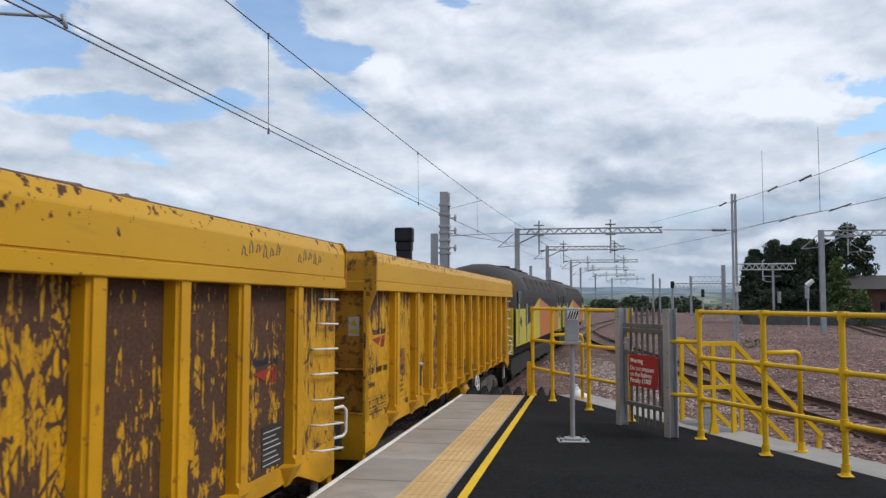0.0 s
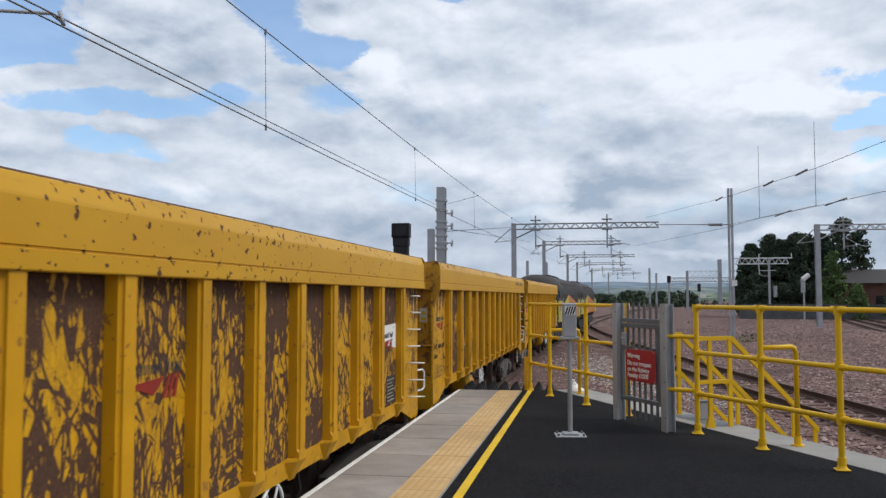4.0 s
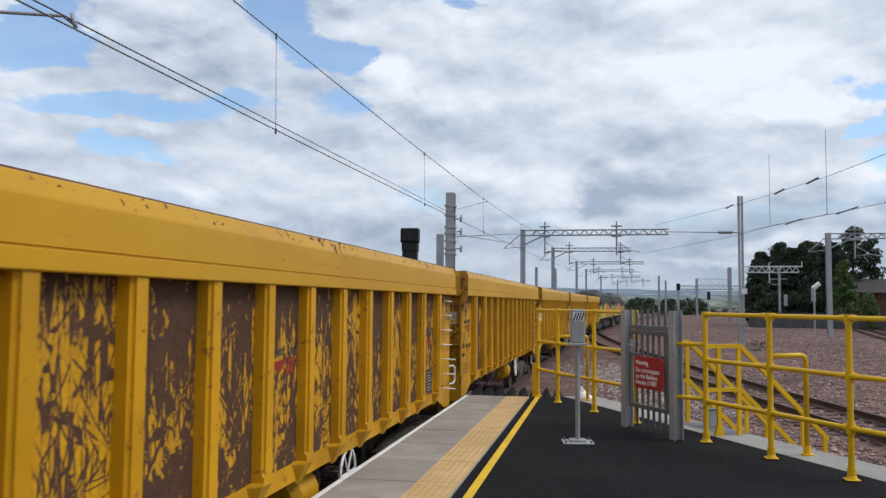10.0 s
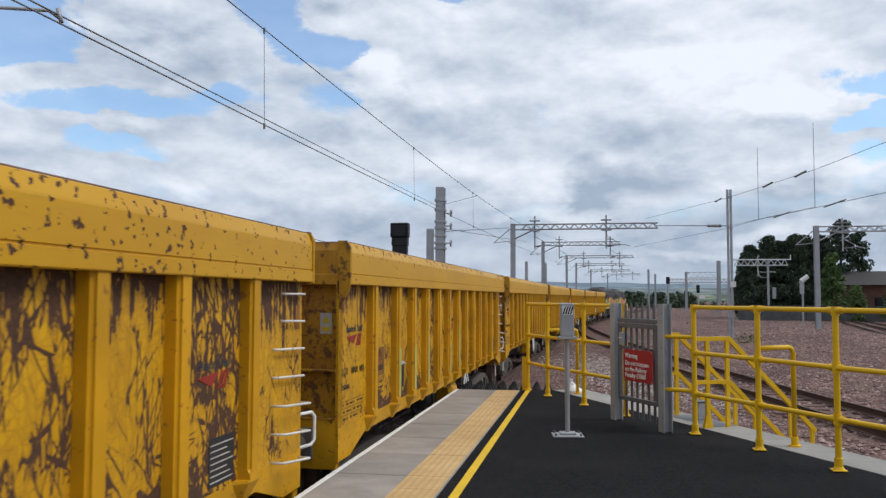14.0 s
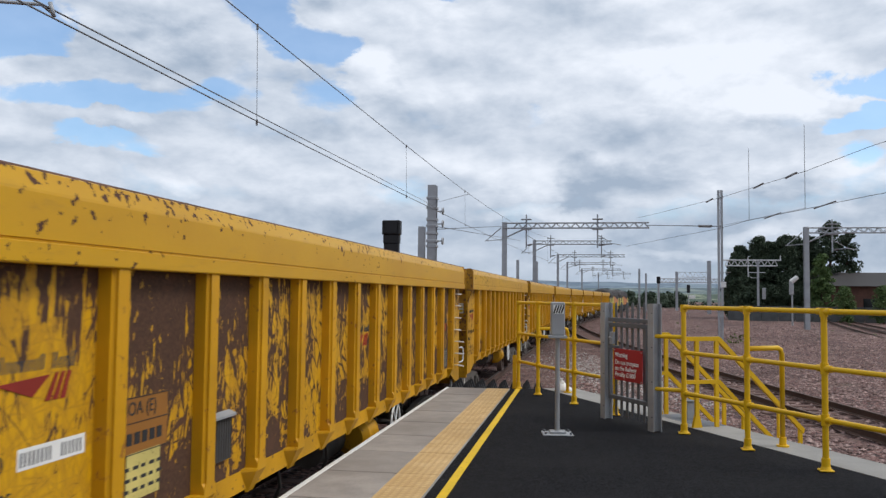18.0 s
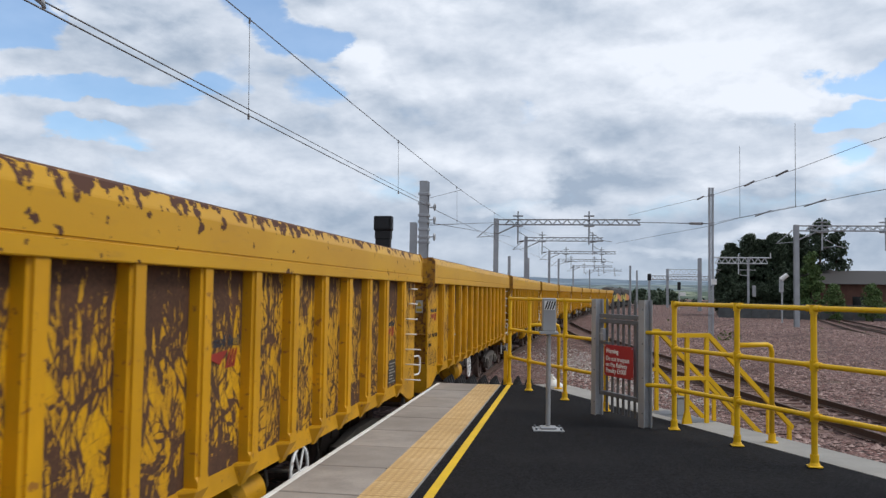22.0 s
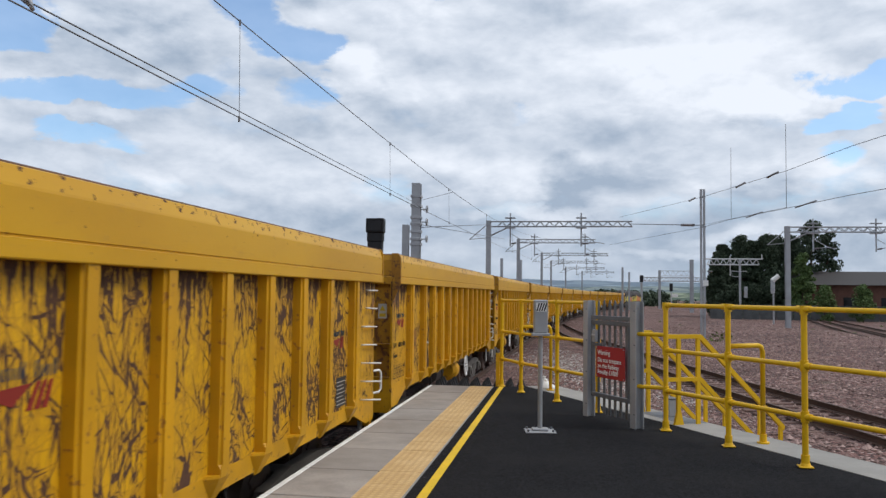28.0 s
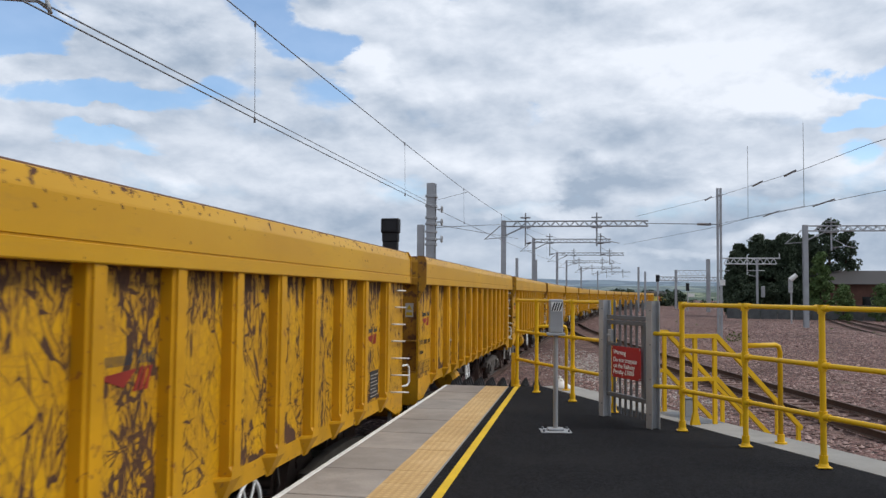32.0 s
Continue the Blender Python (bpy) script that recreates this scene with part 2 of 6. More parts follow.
def scratched_panel(name, top, foot, net, patches=0.0, bold=0.85):
    """Yellow paint of a wagon's side, scraped down to rust: streaks from the top, branching scores, a bare foot."""
    m = Nodes(name, 0.55)
    rnd = m.random()
    dice = [m.math("FRACT", m.math("MULTIPLY", rnd, k)) for k in (7.31, 23.7, 61.3)]
    v = m.place()
    h = m.math("MULTIPLY_ADD", m.axis(m.coords, 2), 1 / 1.54, 0.54)          # 0 at the foot, 1 at the top
    wob = m.noise(v, 1.3, 4)
    fine = m.noise(v, 42, 4, 0.7)
    rag = m.math("MULTIPLY_ADD", m.noise(v, 15, 5, 0.7), 0.34, -0.17)
    streak = m.noise(m.place((5, 12.0, 1.5)), 1.0, 6, 0.64, 0.4)
    patch = m.noise(m.place((1.5, 3.2, 3.6)), 1.0, 5, 0.6, 0.3)
    where = m.noise(m.place((1, 3.2, 2.4)), 1.0, 4)
    # how far each stroke is over its limit; bare where above nought
    s1 = m.math("SUBTRACT", streak, 0.50)
    reach = m.math("MULTIPLY_ADD", dice[0], -top, 1.02)
    over = m.math("SUBTRACT", s1, m.math("MULTIPLY", m.math("SUBTRACT", reach, h), 0.62))
    over = m.math("MULTIPLY_ADD", rag, 0.75, over)
    rise = m.math("MULTIPLY_ADD", dice[1], foot, -0.10)
    low = m.math("SUBTRACT", m.math("SUBTRACT", patch, 0.5), m.math("MULTIPLY", m.math("SUBTRACT", h, rise), 0.95))
    over = m.math("MAXIMUM", over, m.math("MULTIPLY_ADD", rag, 0.6, low))
    if patches:
        over = m.math("MAXIMUM", over, m.math("MULTIPLY_ADD", rag, 0.35, m.math("SUBTRACT", m.math("MULTIPLY_ADD", streak, 0.5, m.math("MULTIPLY", patch, 0.5)), 0.60 - patches)))
    bend = m.nt.nodes.new("ShaderNodeTexNoise")
    bend.inputs["Scale"].default_value, bend.inputs["Detail"].default_value = 3.0, 3.0
    m.nt.links.new(v, bend.inputs["Vector"])
    for scale, turn, thick in (((0.01, 15, 2.0), 3, 0.085), ((0.01, 11, 2.8), -24, 0.066), ((0.01, 10, 2.6), 34, 0.062), ((0.01, 3.0, 11), 12, 0.070)):
        sway = m.nt.nodes.new("ShaderNodeVectorMath")
        sway.operation = "MULTIPLY_ADD"
        m.nt.links.new(bend.outputs["Color"], sway.inputs[0])
        sway.inputs[1].default_value = (0.3, 0.55, 0.35)
        m.nt.links.new(m.place(scale, (turn, 0, 0)), sway.inputs[2])
        edge = m.voronoi(sway.outputs[0], 1.0, "DISTANCE_TO_EDGE")
        gate = m.step(m.math("ADD", where, m.math("MULTIPLY", rag, 0.5)), 0.62 - 0.20 * net, 0.74 - 0.20 * net) if turn < 10 else m.step(m.noise(m.place((1, 5.0, 2.2), (turn, 0, 0)), 1.0, 4), 0.62 - 0.17 * net, 0.74 - 0.18 * net)
        if turn == 12:      # level scores gather low on the sheet
            gate = m.math("MULTIPLY", gate, m.step(h, 0.50, 0.20))
        line = m.math("SUBTRACT", m.math("MULTIPLY", gate, thick * bold), edge)
        over = m.math("MAXIMUM", over, m.math("MULTIPLY_ADD", rag, 0.10, line))
    mask = m.step(over, -0.006, 0.012)
    flake = m.noise(m.place((10, 17, 7.5)), 1.0, 4, 0.6)
    mask = m.math("MULTIPLY", mask, m.step(m.math("MULTIPLY_ADD", rag, 0.3, flake), 0.335, 0.375))
    stain = m.step(over, -0.075, 0.01)
    yellow = m.mix(m.step(wob, 0.3, 0.7), (0.57, 0.295, 0.004), (0.66, 0.355, 0.005))
    yellow = m.mix(m.math("MULTIPLY", m.step(streak, 0.45, 0.66), 0.35), yellow, (0.40, 0.185, 0.014))
    yellow = m.mix(m.math("MULTIPLY", stain, 0.42), yellow, (0.30, 0.13, 0.018))
    rust = m.mix(m.step(fine, 0.3, 0.7), (0.052, 0.026, 0.016), (0.098, 0.047, 0.026))
    rust = m.mix(m.math("MULTIPLY", m.step(m.noise(v, 5, 4), 0.50, 0.70), 0.5), rust, (0.115, 0.050, 0.028))
    m.bump(m.math("MULTIPLY_ADD", fine, 0.3, m.math("MULTIPLY", mask, -0.6)), 0.35, 0.006)
    return m.done(m.mix(mask, yellow, rust), m.math("MULTIPLY_ADD", mask, 0.3, 0.5))


def dirty_shaded_end(name, k, dirt=0.52):
    """Orange-brown, grimy end sheets; the base colour, scaled by k, is also darkened for shade."""
    m = Nodes(name, 0.65)
    v = m.place()
    a, b = m.noise(v, 1.6, 6, 0.6), m.noise(v, 9, 6, 0.66)
    c = m.mix(m.step(a, 0.3, 0.7), (0.40 * k, 0.185 * k, 0.012), (0.54 * k, 0.275 * k, 0.010))
    wash = m.step(m.noise(m.place((3, 3, 0.9)), 1.0, 6, 0.62), 0.45, 0.68)
    c = m.mix(m.math("MULTIPLY", wash, 0.55), c, (0.20, 0.082, 0.018))
    c = m.mix(m.math("MULTIPLY", m.step(b, dirt, dirt + 0.07), 0.85), c, (0.095, 0.042, 0.022))
    c = m.mix(m.step(m.noise(v, 26, 5, 0.7), dirt + 0.08, dirt + 0.13), c, (0.085, 0.036, 0.02))
    m.bump(b, 0.3, 0.005)
    return m.done(c)


def band_paint(name, top, more=0.0, spotted=0.0):
    """Cleaner yellow, with rust flecks that gather towards the rim."""
    m = Nodes(name, 0.5)
    v = m.place()
    drift = m.noise(m.place((0.5, 0.45, 0.8)), 1.0, 5)
    flecks = m.noise(v, 7.5 if more else 15, 2 if spotted else 4, 0.55)
    scuff = m.noise(m.place((3, 0.9, 5)), 2.0, 6, 0.7)
    where = m.noise(m.place((0.5, 0.35, 0.5)), 1.0, 3)
    rise = m.step(m.axis(m.coords, 2), top - 0.22, top)
    more += spotted
    cut = m.math("MULTIPLY_ADD", rise, -0.03 if spotted else -0.12 - more, m.math("MULTIPLY_ADD", m.step(where, 0.35, 0.65), -0.07, 0.75 - more))
    cut = m.math("MULTIPLY_ADD", m.random(), -0.03, cut)
    mask = m.step(flecks, cut, m.math("ADD", cut, 0.02))
    c = m.mix(m.step(drift, 0.3, 0.7), (0.52, 0.268, 0.004), (0.60, 0.325, 0.005))
    c = m.mix(m.math("MULTIPLY", m.step(scuff, 0.55, 0.75), 0.35), c, (0.34, 0.18, 0.03))
    c = m.mix(mask, c, (0.085, 0.036, 0.022))
    m.bump(m.noise(v, 30, 3), 0.12, 0.004)
    return m.done(c, m.math("MULTIPLY_ADD", mask, 0.35, 0.42))


def ballast_material():
    m = Nodes("ballast", 0.95)
    v = m.coords
    cell = m.voronoi(v, 13, out="Color")
    dist = m.voronoi(v, 13)
    clod = m.voronoi(v, 4.2, out="Color")
    tint = m.axis(cell, 0)
    big = m.noise(v, 0.16, 6, 0.6)
    mid = m.noise(v, 1.1, 5, 0.65)
    c = m.mix(tint, (0.098, 0.047, 0.042), (0.30, 0.164, 0.144))
    c = m.mix(m.step(m.axis(cell, 1), 0.84, 0.94), c, (0.50, 0.38, 0.34))
    c = m.mix(m.math("MULTIPLY", m.step(m.axis(clod, 0), 0.55, 0.95), 0.5), c, (0.085, 0.044, 0.038))
    c = m.mix(m.math("MULTIPLY", m.step(m.axis(clod, 1), 0.80, 0.97), 0.45), c, (0.44, 0.31, 0.275))
    c = m.mix(m.math("MULTIPLY", m.step(big, 0.40, 0.62), 0.55), c, (0.088, 0.048, 0.041))
    c = m.mix(m.math("MULTIPLY", m.step(mid, 0.50, 0.66), 0.55), c, (0.33, 0.225, 0.20))
    c = m.mix(m.math("MULTIPLY", m.step(m.noise(v, 0.5, 5, 0.6), 0.58, 0.72), 0.4), c, (0.10, 0.085, 0.045))
    # shade in the gaps between stones, put into the colour
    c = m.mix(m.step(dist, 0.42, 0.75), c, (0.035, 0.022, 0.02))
    m.bump(m.math("SUBTRACT", 1.0, dist), 1.0, 0.06)
    return m.done(c)


def tarmac_material():
    m = Nodes("tarmac", 0.9)
    v = m.coords
    stone = m.voronoi(v, 75, out="Color")
    big = m.noise(v, 0.55, 6, 0.6)
    c = m.mix(m.axis(stone, 0), (0.003, 0.003, 0.0034), (0.022, 0.022, 0.025))
    c = m.mix(m.math("MULTIPLY", m.step(big, 0.42, 0.68), 0.6), c, (0.020, 0.0195, 0.0205))
    c = m.mix(m.step(m.noise(v, 9, 5, 0.7), 0.66, 0.72), c, (0.046, 0.045, 0.045))
    m.bump(m.voronoi(v, 130), 0.5, 0.004)
    m.bsdf.inputs["Specular IOR Level"].default_value = 0.06
    return m.done(c)


def concrete_material(name, colour, scale=1.0):
    m = Nodes(name, 0.88)
    v = m.place()
    a, b = m.noise(v, 1.6 * scale, 6, 0.6), m.noise(v, 42 * scale, 4, 0.7)
    c = m.mix(m.step(a, 0.3, 0.7), tuple(x * 0.8 for x in colour), tuple(x * 1.12 for x in colour))
    c = m.mix(m.math("MULTIPLY", m.step(b, 0.5, 0.75), 0.5), c, tuple(x * 0.5 for x in colour))
    c = m.mix(m.math("MULTIPLY", m.random(), 0.42), c, tuple(x * 0.68 for x in colour))
    m.bump(b, 0.25, 0.004)
    return m.done(c)


def tactile_material():
    """Buff blister paving: rows of flat studs."""
    m = Nodes("tactile_paving", 0.82)
    x, y = m.axis(m.coords, 0), m.axis(m.coords, 1)
    sx = m.math("ABSOLUTE", m.math("SINE", m.math("MULTIPLY", x, math.pi / 0.067)))
    sy = m.math("ABSOLUTE", m.math("SINE", m.math("MULTIPLY", y, math.pi / 0.067)))
    stud = m.step(m.math("MULTIPLY", sx, sy), 0.45, 0.65)
    grime = m.noise(m.place(), 3.5, 5)
    c = m.mix(m.step(grime, 0.3, 0.75), (0.56, 0.37, 0.16), (0.68, 0.48, 0.24))
    c = m.mix(m.math("MULTIPLY", m.math("SUBTRACT", 1.0, stud), 0.42), c, (0.36, 0.22, 0.09))
    c = m.mix(m.math("MULTIPLY", m.random(), 0.25), c, (0.44, 0.29, 0.13))
    m.bump(stud, 0.7, 0.006)
    return m.done(c)


def leaf_material(name, a, b):
    m = Nodes(name, 0.75)
    isl = m.nt.nodes.new("ShaderNodeNewGeometry").outputs["Random Per Island"]
    return m.done(m.mix(isl, a, b))


def land_material(name, low, high, wood, size, woods):
    """Far land: a quilt of fields broken by woods and hedges."""
    m = Nodes(name, 0.95)
    v = m.coords
    field = m.voronoi(m.place((1, 1, 8), jitter=False), size, out="Color")
    c = m.mix(m.axis(field, 0), low, high)
    c = m.mix(m.step(m.noise(m.place((1, 0.4, 6), jitter=False), size * 1.4, 7, 0.65), woods, woods + 0.05), c, wood)
    hedge = m.voronoi(m.place((1, 1, 8), jitter=False), size, "DISTANCE_TO_EDGE")
    return m.done(m.mix(m.step(hedge, 0.07, 0.03), c, wood))


M = {
    "panel": scratched_panel("scraped_yellow_panel", 0.20, 0.40, 0.92, 0.0, 0.92),
    "panel_worn": scratched_panel("rusted_yellow_panel", 0.44, 0.48, 0.98, 0.015, 1.2),
    "panel_bare": scratched_panel("bare_rusty_panel", 0.5, 0.3, 0.8, 0.145),
    "panel_end": scratched_panel("lettered_yellow_panel", 0.14, 0.14, 0.42, 0.0, 0.65),
    "panel_clean": scratched_panel("lightly_scraped_yellow_panel", 0.10, 0.30, 0.72, 0.0, 0.6),
    "band": band_paint("yellow_band_paint", 3.17),
    "band_rusty": band_paint("rust_flecked_band_paint", 3.17, 0.04),
    "band_spotted": band_paint("rust_spotted_band_paint", 3.17, 0.0, 0.045),
    "rib": plain("yellow_stake_paint", (0.59, 0.295, 0.004), 0.5, vary=0.16, scale=5, spots=(0.30, 0.13, 0.02)),
    # the recessed end's shade is put into this darker k, beside the dirt
    "end": dirty_shaded_end("shaded_dirty_yellow_end", 0.80, 0.51),
    "corner": dirty_shaded_end("rusty_corner_plate", 0.88, 0.525),
    "end_top": dirty_shaded_end("grimy_yellow_end_band", 0.98, 0.565),
    "sill": plain("yellow_sill_paint", (0.55, 0.275, 0.005), 0.55, vary=0.2, spots=(0.16, 0.07, 0.02)),
    "inside": plain("rusty_steel", (0.12, 0.06, 0.04), 0.85, vary=0.4, bump=0.4),
    "spoil": plain("spoil", (0.16, 0.12, 0.09), 0.95, vary=0.5, scale=14, bump=0.9),
    "under": plain("grimy_steel", (0.10, 0.088, 0.076), 0.8, 0.1, vary=0.4, bump=0.3),
    "wheel": plain("worn_wheel_steel", (0.16, 0.12, 0.10), 0.5, 0.6, vary=0.3),
    "white": plain("white_paint", (0.78, 0.78, 0.76), 0.5, vary=0.08, spots=(0.35, 0.30, 0.25)),
    "rung": plain("chipped_white_paint", (0.70, 0.68, 0.64), 0.55, vary=0.12, scale=9, spots=(0.20, 0.10, 0.05)),
    "dull_white": plain("dirty_white_enamel", (0.46, 0.45, 0.41), 0.6, vary=0.15, scale=14, spots=(0.24, 0.19, 0.13)),
    "ink": plain("black_lettering", (0.03, 0.03, 0.032), 0.6, vary=0.1),
    "blue_ink": plain("blue_lettering", (0.045, 0.075, 0.11), 0.6, vary=0.1),
    "logo_red": plain("red_emblem", (0.29, 0.030, 0.020), 0.6, vary=0.2),
    "plate": plain("grey_data_plate", (0.06, 0.06, 0.063), 0.6, 0.0, vary=0.3, scale=18),
    "brown_patch": plain("faded_orange_patch", (0.25, 0.105, 0.02), 0.6, vary=0.25),
    "notice": plain("yellowed_paper", (0.60, 0.50, 0.16), 0.7, vary=0.15, scale=12, spots=(0.25, 0.19, 0.06)),
    "rail_yellow": plain("safety_yellow", (0.72, 0.43, 0.010), 0.42, vary=0.07, scale=4),
    "galv": plain("galvanised_steel", (0.36, 0.37, 0.385), 0.55, 0.35, vary=0.14, scale=9),
    "galv_dark": plain("dull_grey_steel", (0.135, 0.145, 0.16), 0.6, 0.3, vary=0.15, scale=9),
    "pale_mast": plain("pale_galvanised_mast", (0.55, 0.57, 0.58), 0.6, 0.1, vary=0.1, scale=4),
    "mast": plain("galvanised_mast", (0.36, 0.375, 0.395), 0.6, 0.25, vary=0.12, scale=4),
    "wire": plain("copper_wire", (0.15, 0.152, 0.16), 0.6, 0.0, vary=0.1),
    "insulator": plain("grey_insulator", (0.14, 0.13, 0.13), 0.4, vary=0.1),
    "black": plain("black_plastic", (0.014, 0.014, 0.016), 0.5, vary=0.15),
    "rubber": plain("black_rubber", (0.018, 0.018, 0.02), 0.75, vary=0.3, bump=0.3),
    "sign_red": plain("red_sign_face", (0.36, 0.022, 0.030), 0.45, vary=0.06),
    "warn": plain("warning_yellow", (0.52, 0.36, 0.03), 0.5, vary=0.1),
    "rail_steel": plain("rusted_rail", (0.085, 0.048, 0.034), 0.7, 0.35, vary=0.25, scale=3),
    "rail_dull": plain("dull_rail_top", (0.12, 0.075, 0.055), 0.6, 0.4, vary=0.2),
    "rail_head": plain("polished_rail", (0.30, 0.28, 0.27), 0.35, 0.8, vary=0.12),
    "sleeper": concrete_material("concrete_sleeper", (0.16, 0.10, 0.085)),
    "ballast": ballast_material(),
    "tarmac": tarmac_material(),
    "coping": concrete_material("coping_stone", (0.315, 0.282, 0.252), 1.3),
    "concrete": concrete_material("pale_concrete", (0.32, 0.31, 0.29)),
    "tactile": tactile_material(),
    "line_white": plain("white_line", (0.74, 0.73, 0.70), 0.7, vary=0.1, scale=10, spots=(0.45, 0.42, 0.38)),
    "line_yellow": plain("yellow_line", (0.72, 0.47, 0.02), 0.7, vary=0.1, scale=10, spots=(0.42, 0.27, 0.03)),
    "brickwork": plain("brick_wall", (0.125, 0.062, 0.046), 0.85, vary=0.2),
    "slate": plain("slate_roof", (0.042, 0.038, 0.038), 0.7, vary=0.2),
    # fence grey, darkened all over to stand for the trees' shadow
    "fence_grey": plain("shaded_grey_palisade", (0.085, 0.09, 0.092), 0.7, vary=0.2),
    "bark": plain("bark", (0.07, 0.05, 0.035), 0.9, vary=0.3, bump=0.5),
    "leaf_dark": leaf_material("dark_leaves", (0.026, 0.042, 0.026), (0.052, 0.076, 0.042)),
    "leaf_mid": leaf_material("green_leaves", (0.045, 0.085, 0.026), (0.115, 0.17, 0.055)),
    "stone": leaf_material("loose_stone", (0.12, 0.070, 0.06), (0.40, 0.28, 0.25)),
    "pale_stone": leaf_material("pale_gravel", (0.20, 0.175, 0.16), (0.52, 0.48, 0.45)),
    "weed": leaf_material("weeds", (0.06, 0.09, 0.02), (0.15, 0.17, 0.05)),
    # the blue-grey haze of distance is mixed into these two ridges' colours
    "hill": land_material("haze_tinted_hill", (0.135, 0.185, 0.235), (0.225, 0.28, 0.315), (0.115, 0.16, 0.21), 0.004, 0.50),
    "wood_hill": land_material("haze_tinted_slope", (0.125, 0.165, 0.170), (0.215, 0.25, 0.225), (0.085, 0.12, 0.13), 0.008, 0.44),
    "field": land_material("field_quilt", (0.145, 0.18, 0.115), (0.29, 0.31, 0.215), (0.050, 0.078, 0.055), 0.014, 0.46),
    "scribble": plain("faded_blue_paint", (0.20, 0.20, 0.17), 0.6, vary=0.2),
    "lime_patch": plain("pale_lime_touch_up", (0.46, 0.44, 0.12), 0.55, vary=0.12, spots=(0.42, 0.30, 0.05)),
    "loco_dark": plain("dark_grey_paint", (0.022, 0.018, 0.017), 0.6, vary=0.2),
    "loco_under": plain("black_underframe", (0.014, 0.013, 0.012), 0.8, 0.1, vary=0.4, bump=0.3),
    "loco_roof": plain("sooty_roof", (0.036, 0.030, 0.027), 0.75, vary=0.25),
    "loco_yellow": plain("loco_yellow", (0.72, 0.55, 0.03), 0.45, vary=0.08),
    "loco_lime": plain("loco_lime", (0.52, 0.44, 0.045), 0.45, vary=0.08),
    "loco_orange": plain("loco_orange", (0.50, 0.17, 0.045), 0.45, vary=0.08),
    "glass": plain("dark_glass", (0.012, 0.014, 0.016), 0.08, vary=0.05),
    "lamp": plain("lamp_glass", (0.55, 0.55, 0.5), 0.2, vary=0.05),
}


# ---- building ----
def bm_new():
    return bmesh.new()


def box(bm, x0, x1, y0, y1, z0, z1, bevel=0.0):
    vs = [bm.verts.new((x, y, z)) for x in (x0, x1) for y in (y0, y1) for z in (z0, z1)]
    fs = [bm.faces.new([vs[i] for i in q]) for q in ((0, 1, 3, 2), (4, 6, 7, 5), (0, 4, 5, 1), (2, 3, 7, 6), (0, 2, 6, 4), (1, 5, 7, 3))]
    if bevel:
        bmesh.ops.bevel(bm, geom=list({e for f in fs for e in f.edges}), offset=bevel, segments=1, affect="EDGES")
    return bm


def rod(bm, a, b, r, n=8, r2=None, caps=True):
    a, b = Vector(a), Vector(b)
    q = (b - a).to_track_quat("Z", "Y")
    r2 = r if r2 is None else r2
    lo = [bm.verts.new(a + q @ Vector((r * math.cos(k * math.tau / n), r * math.sin(k * math.tau / n), 0))) for k in range(n)]
    hi = [bm.verts.new(b + q @ Vector((r2 * math.cos(k * math.tau / n), r2 * math.sin(k * math.tau / n), 0))) for k in range(n)]
    for k in range(n):
        f = bm.faces.new((lo[k], lo[(k + 1) % n], hi[(k + 1) % n], hi[k]))
        f.smooth = n > 6
    if caps:
        for f in (bm.faces.new(lo[::-1]), bm.faces.new(hi)):
            for e in f.edges:
                e.smooth = False
    return bm


def pipe(bm, points, r, n=8):
    """A bent round bar through the points."""
    pts = [Vector(p) for p in points]
    rings = []
    for i, p in enumerate(pts):
        t = (pts[min(i + 1, len(pts) - 1)] - pts[max(i - 1, 0)]).normalized()
        side = t.cross(Vector((0, 0, 1)))
        side = Vector((1, 0, 0)) if side.length < 0.05 else side.normalized()
        if rings and side.dot(last) < 0:
            side = -side
        last = side
        upv = side.cross(t)
        rings.append([bm.verts.new(p + side * (r * math.cos(k * math.tau / n)) + upv * (r * math.sin(k * math.tau / n))) for k in range(n)])
    for ra, rb in zip(rings, rings[1:]):
        for k in range(n):
            bm.faces.new((ra[k], ra[(k + 1) % n], rb[(k + 1) % n], rb[k])).smooth = True
    bm.faces.new(rings[0][::-1])
    bm.faces.new(rings[-1])
    return bm


def prism(bm, outline, y0, y1, axis="y"):
    """An outline of (u, v) pushed along an axis: y takes (x, z), x takes (y, z), z takes (x, y)."""
    def at(u, v, w):
        return {"y": (u, w, v), "x": (w, u, v), "z": (u, v, w)}[axis]
    a = [bm.verts.new(at(u, v, y0)) for u, v in outline]
    b = [bm.verts.new(at(u, v, y1)) for u, v in outline]
    n = len(outline)
    bm.faces.new(a)
    bm.faces.new(b[::-1])
    for i in range(n):
        bm.faces.new((a[i], b[i], b[(i + 1) % n], a[(i + 1) % n]))
    return bm


def torus(bm, centre, R, r, axis="x", n=24, m=6):
    c = Vector(centre)
    rings = []
    for i in range(n):
        a = i * math.tau / n
        ring = []
        for k in range(m):
            b = k * math.tau / m
            u, v, w = (R + r * math.cos(b)) * math.cos(a), (R + r * math.cos(b)) * math.sin(a), r * math.sin(b)
            ring.append(bm.verts.new(c + Vector((w, u, v) if axis == "x" else (u, v, w))))
        rings.append(ring)
    for i in range(n):
        for k in range(m):
            bm.faces.new((rings[i][k], rings[(i + 1) % n][k], rings[(i + 1) % n][(k + 1) % m], rings[i][(k + 1) % m])).smooth = True
    return bm


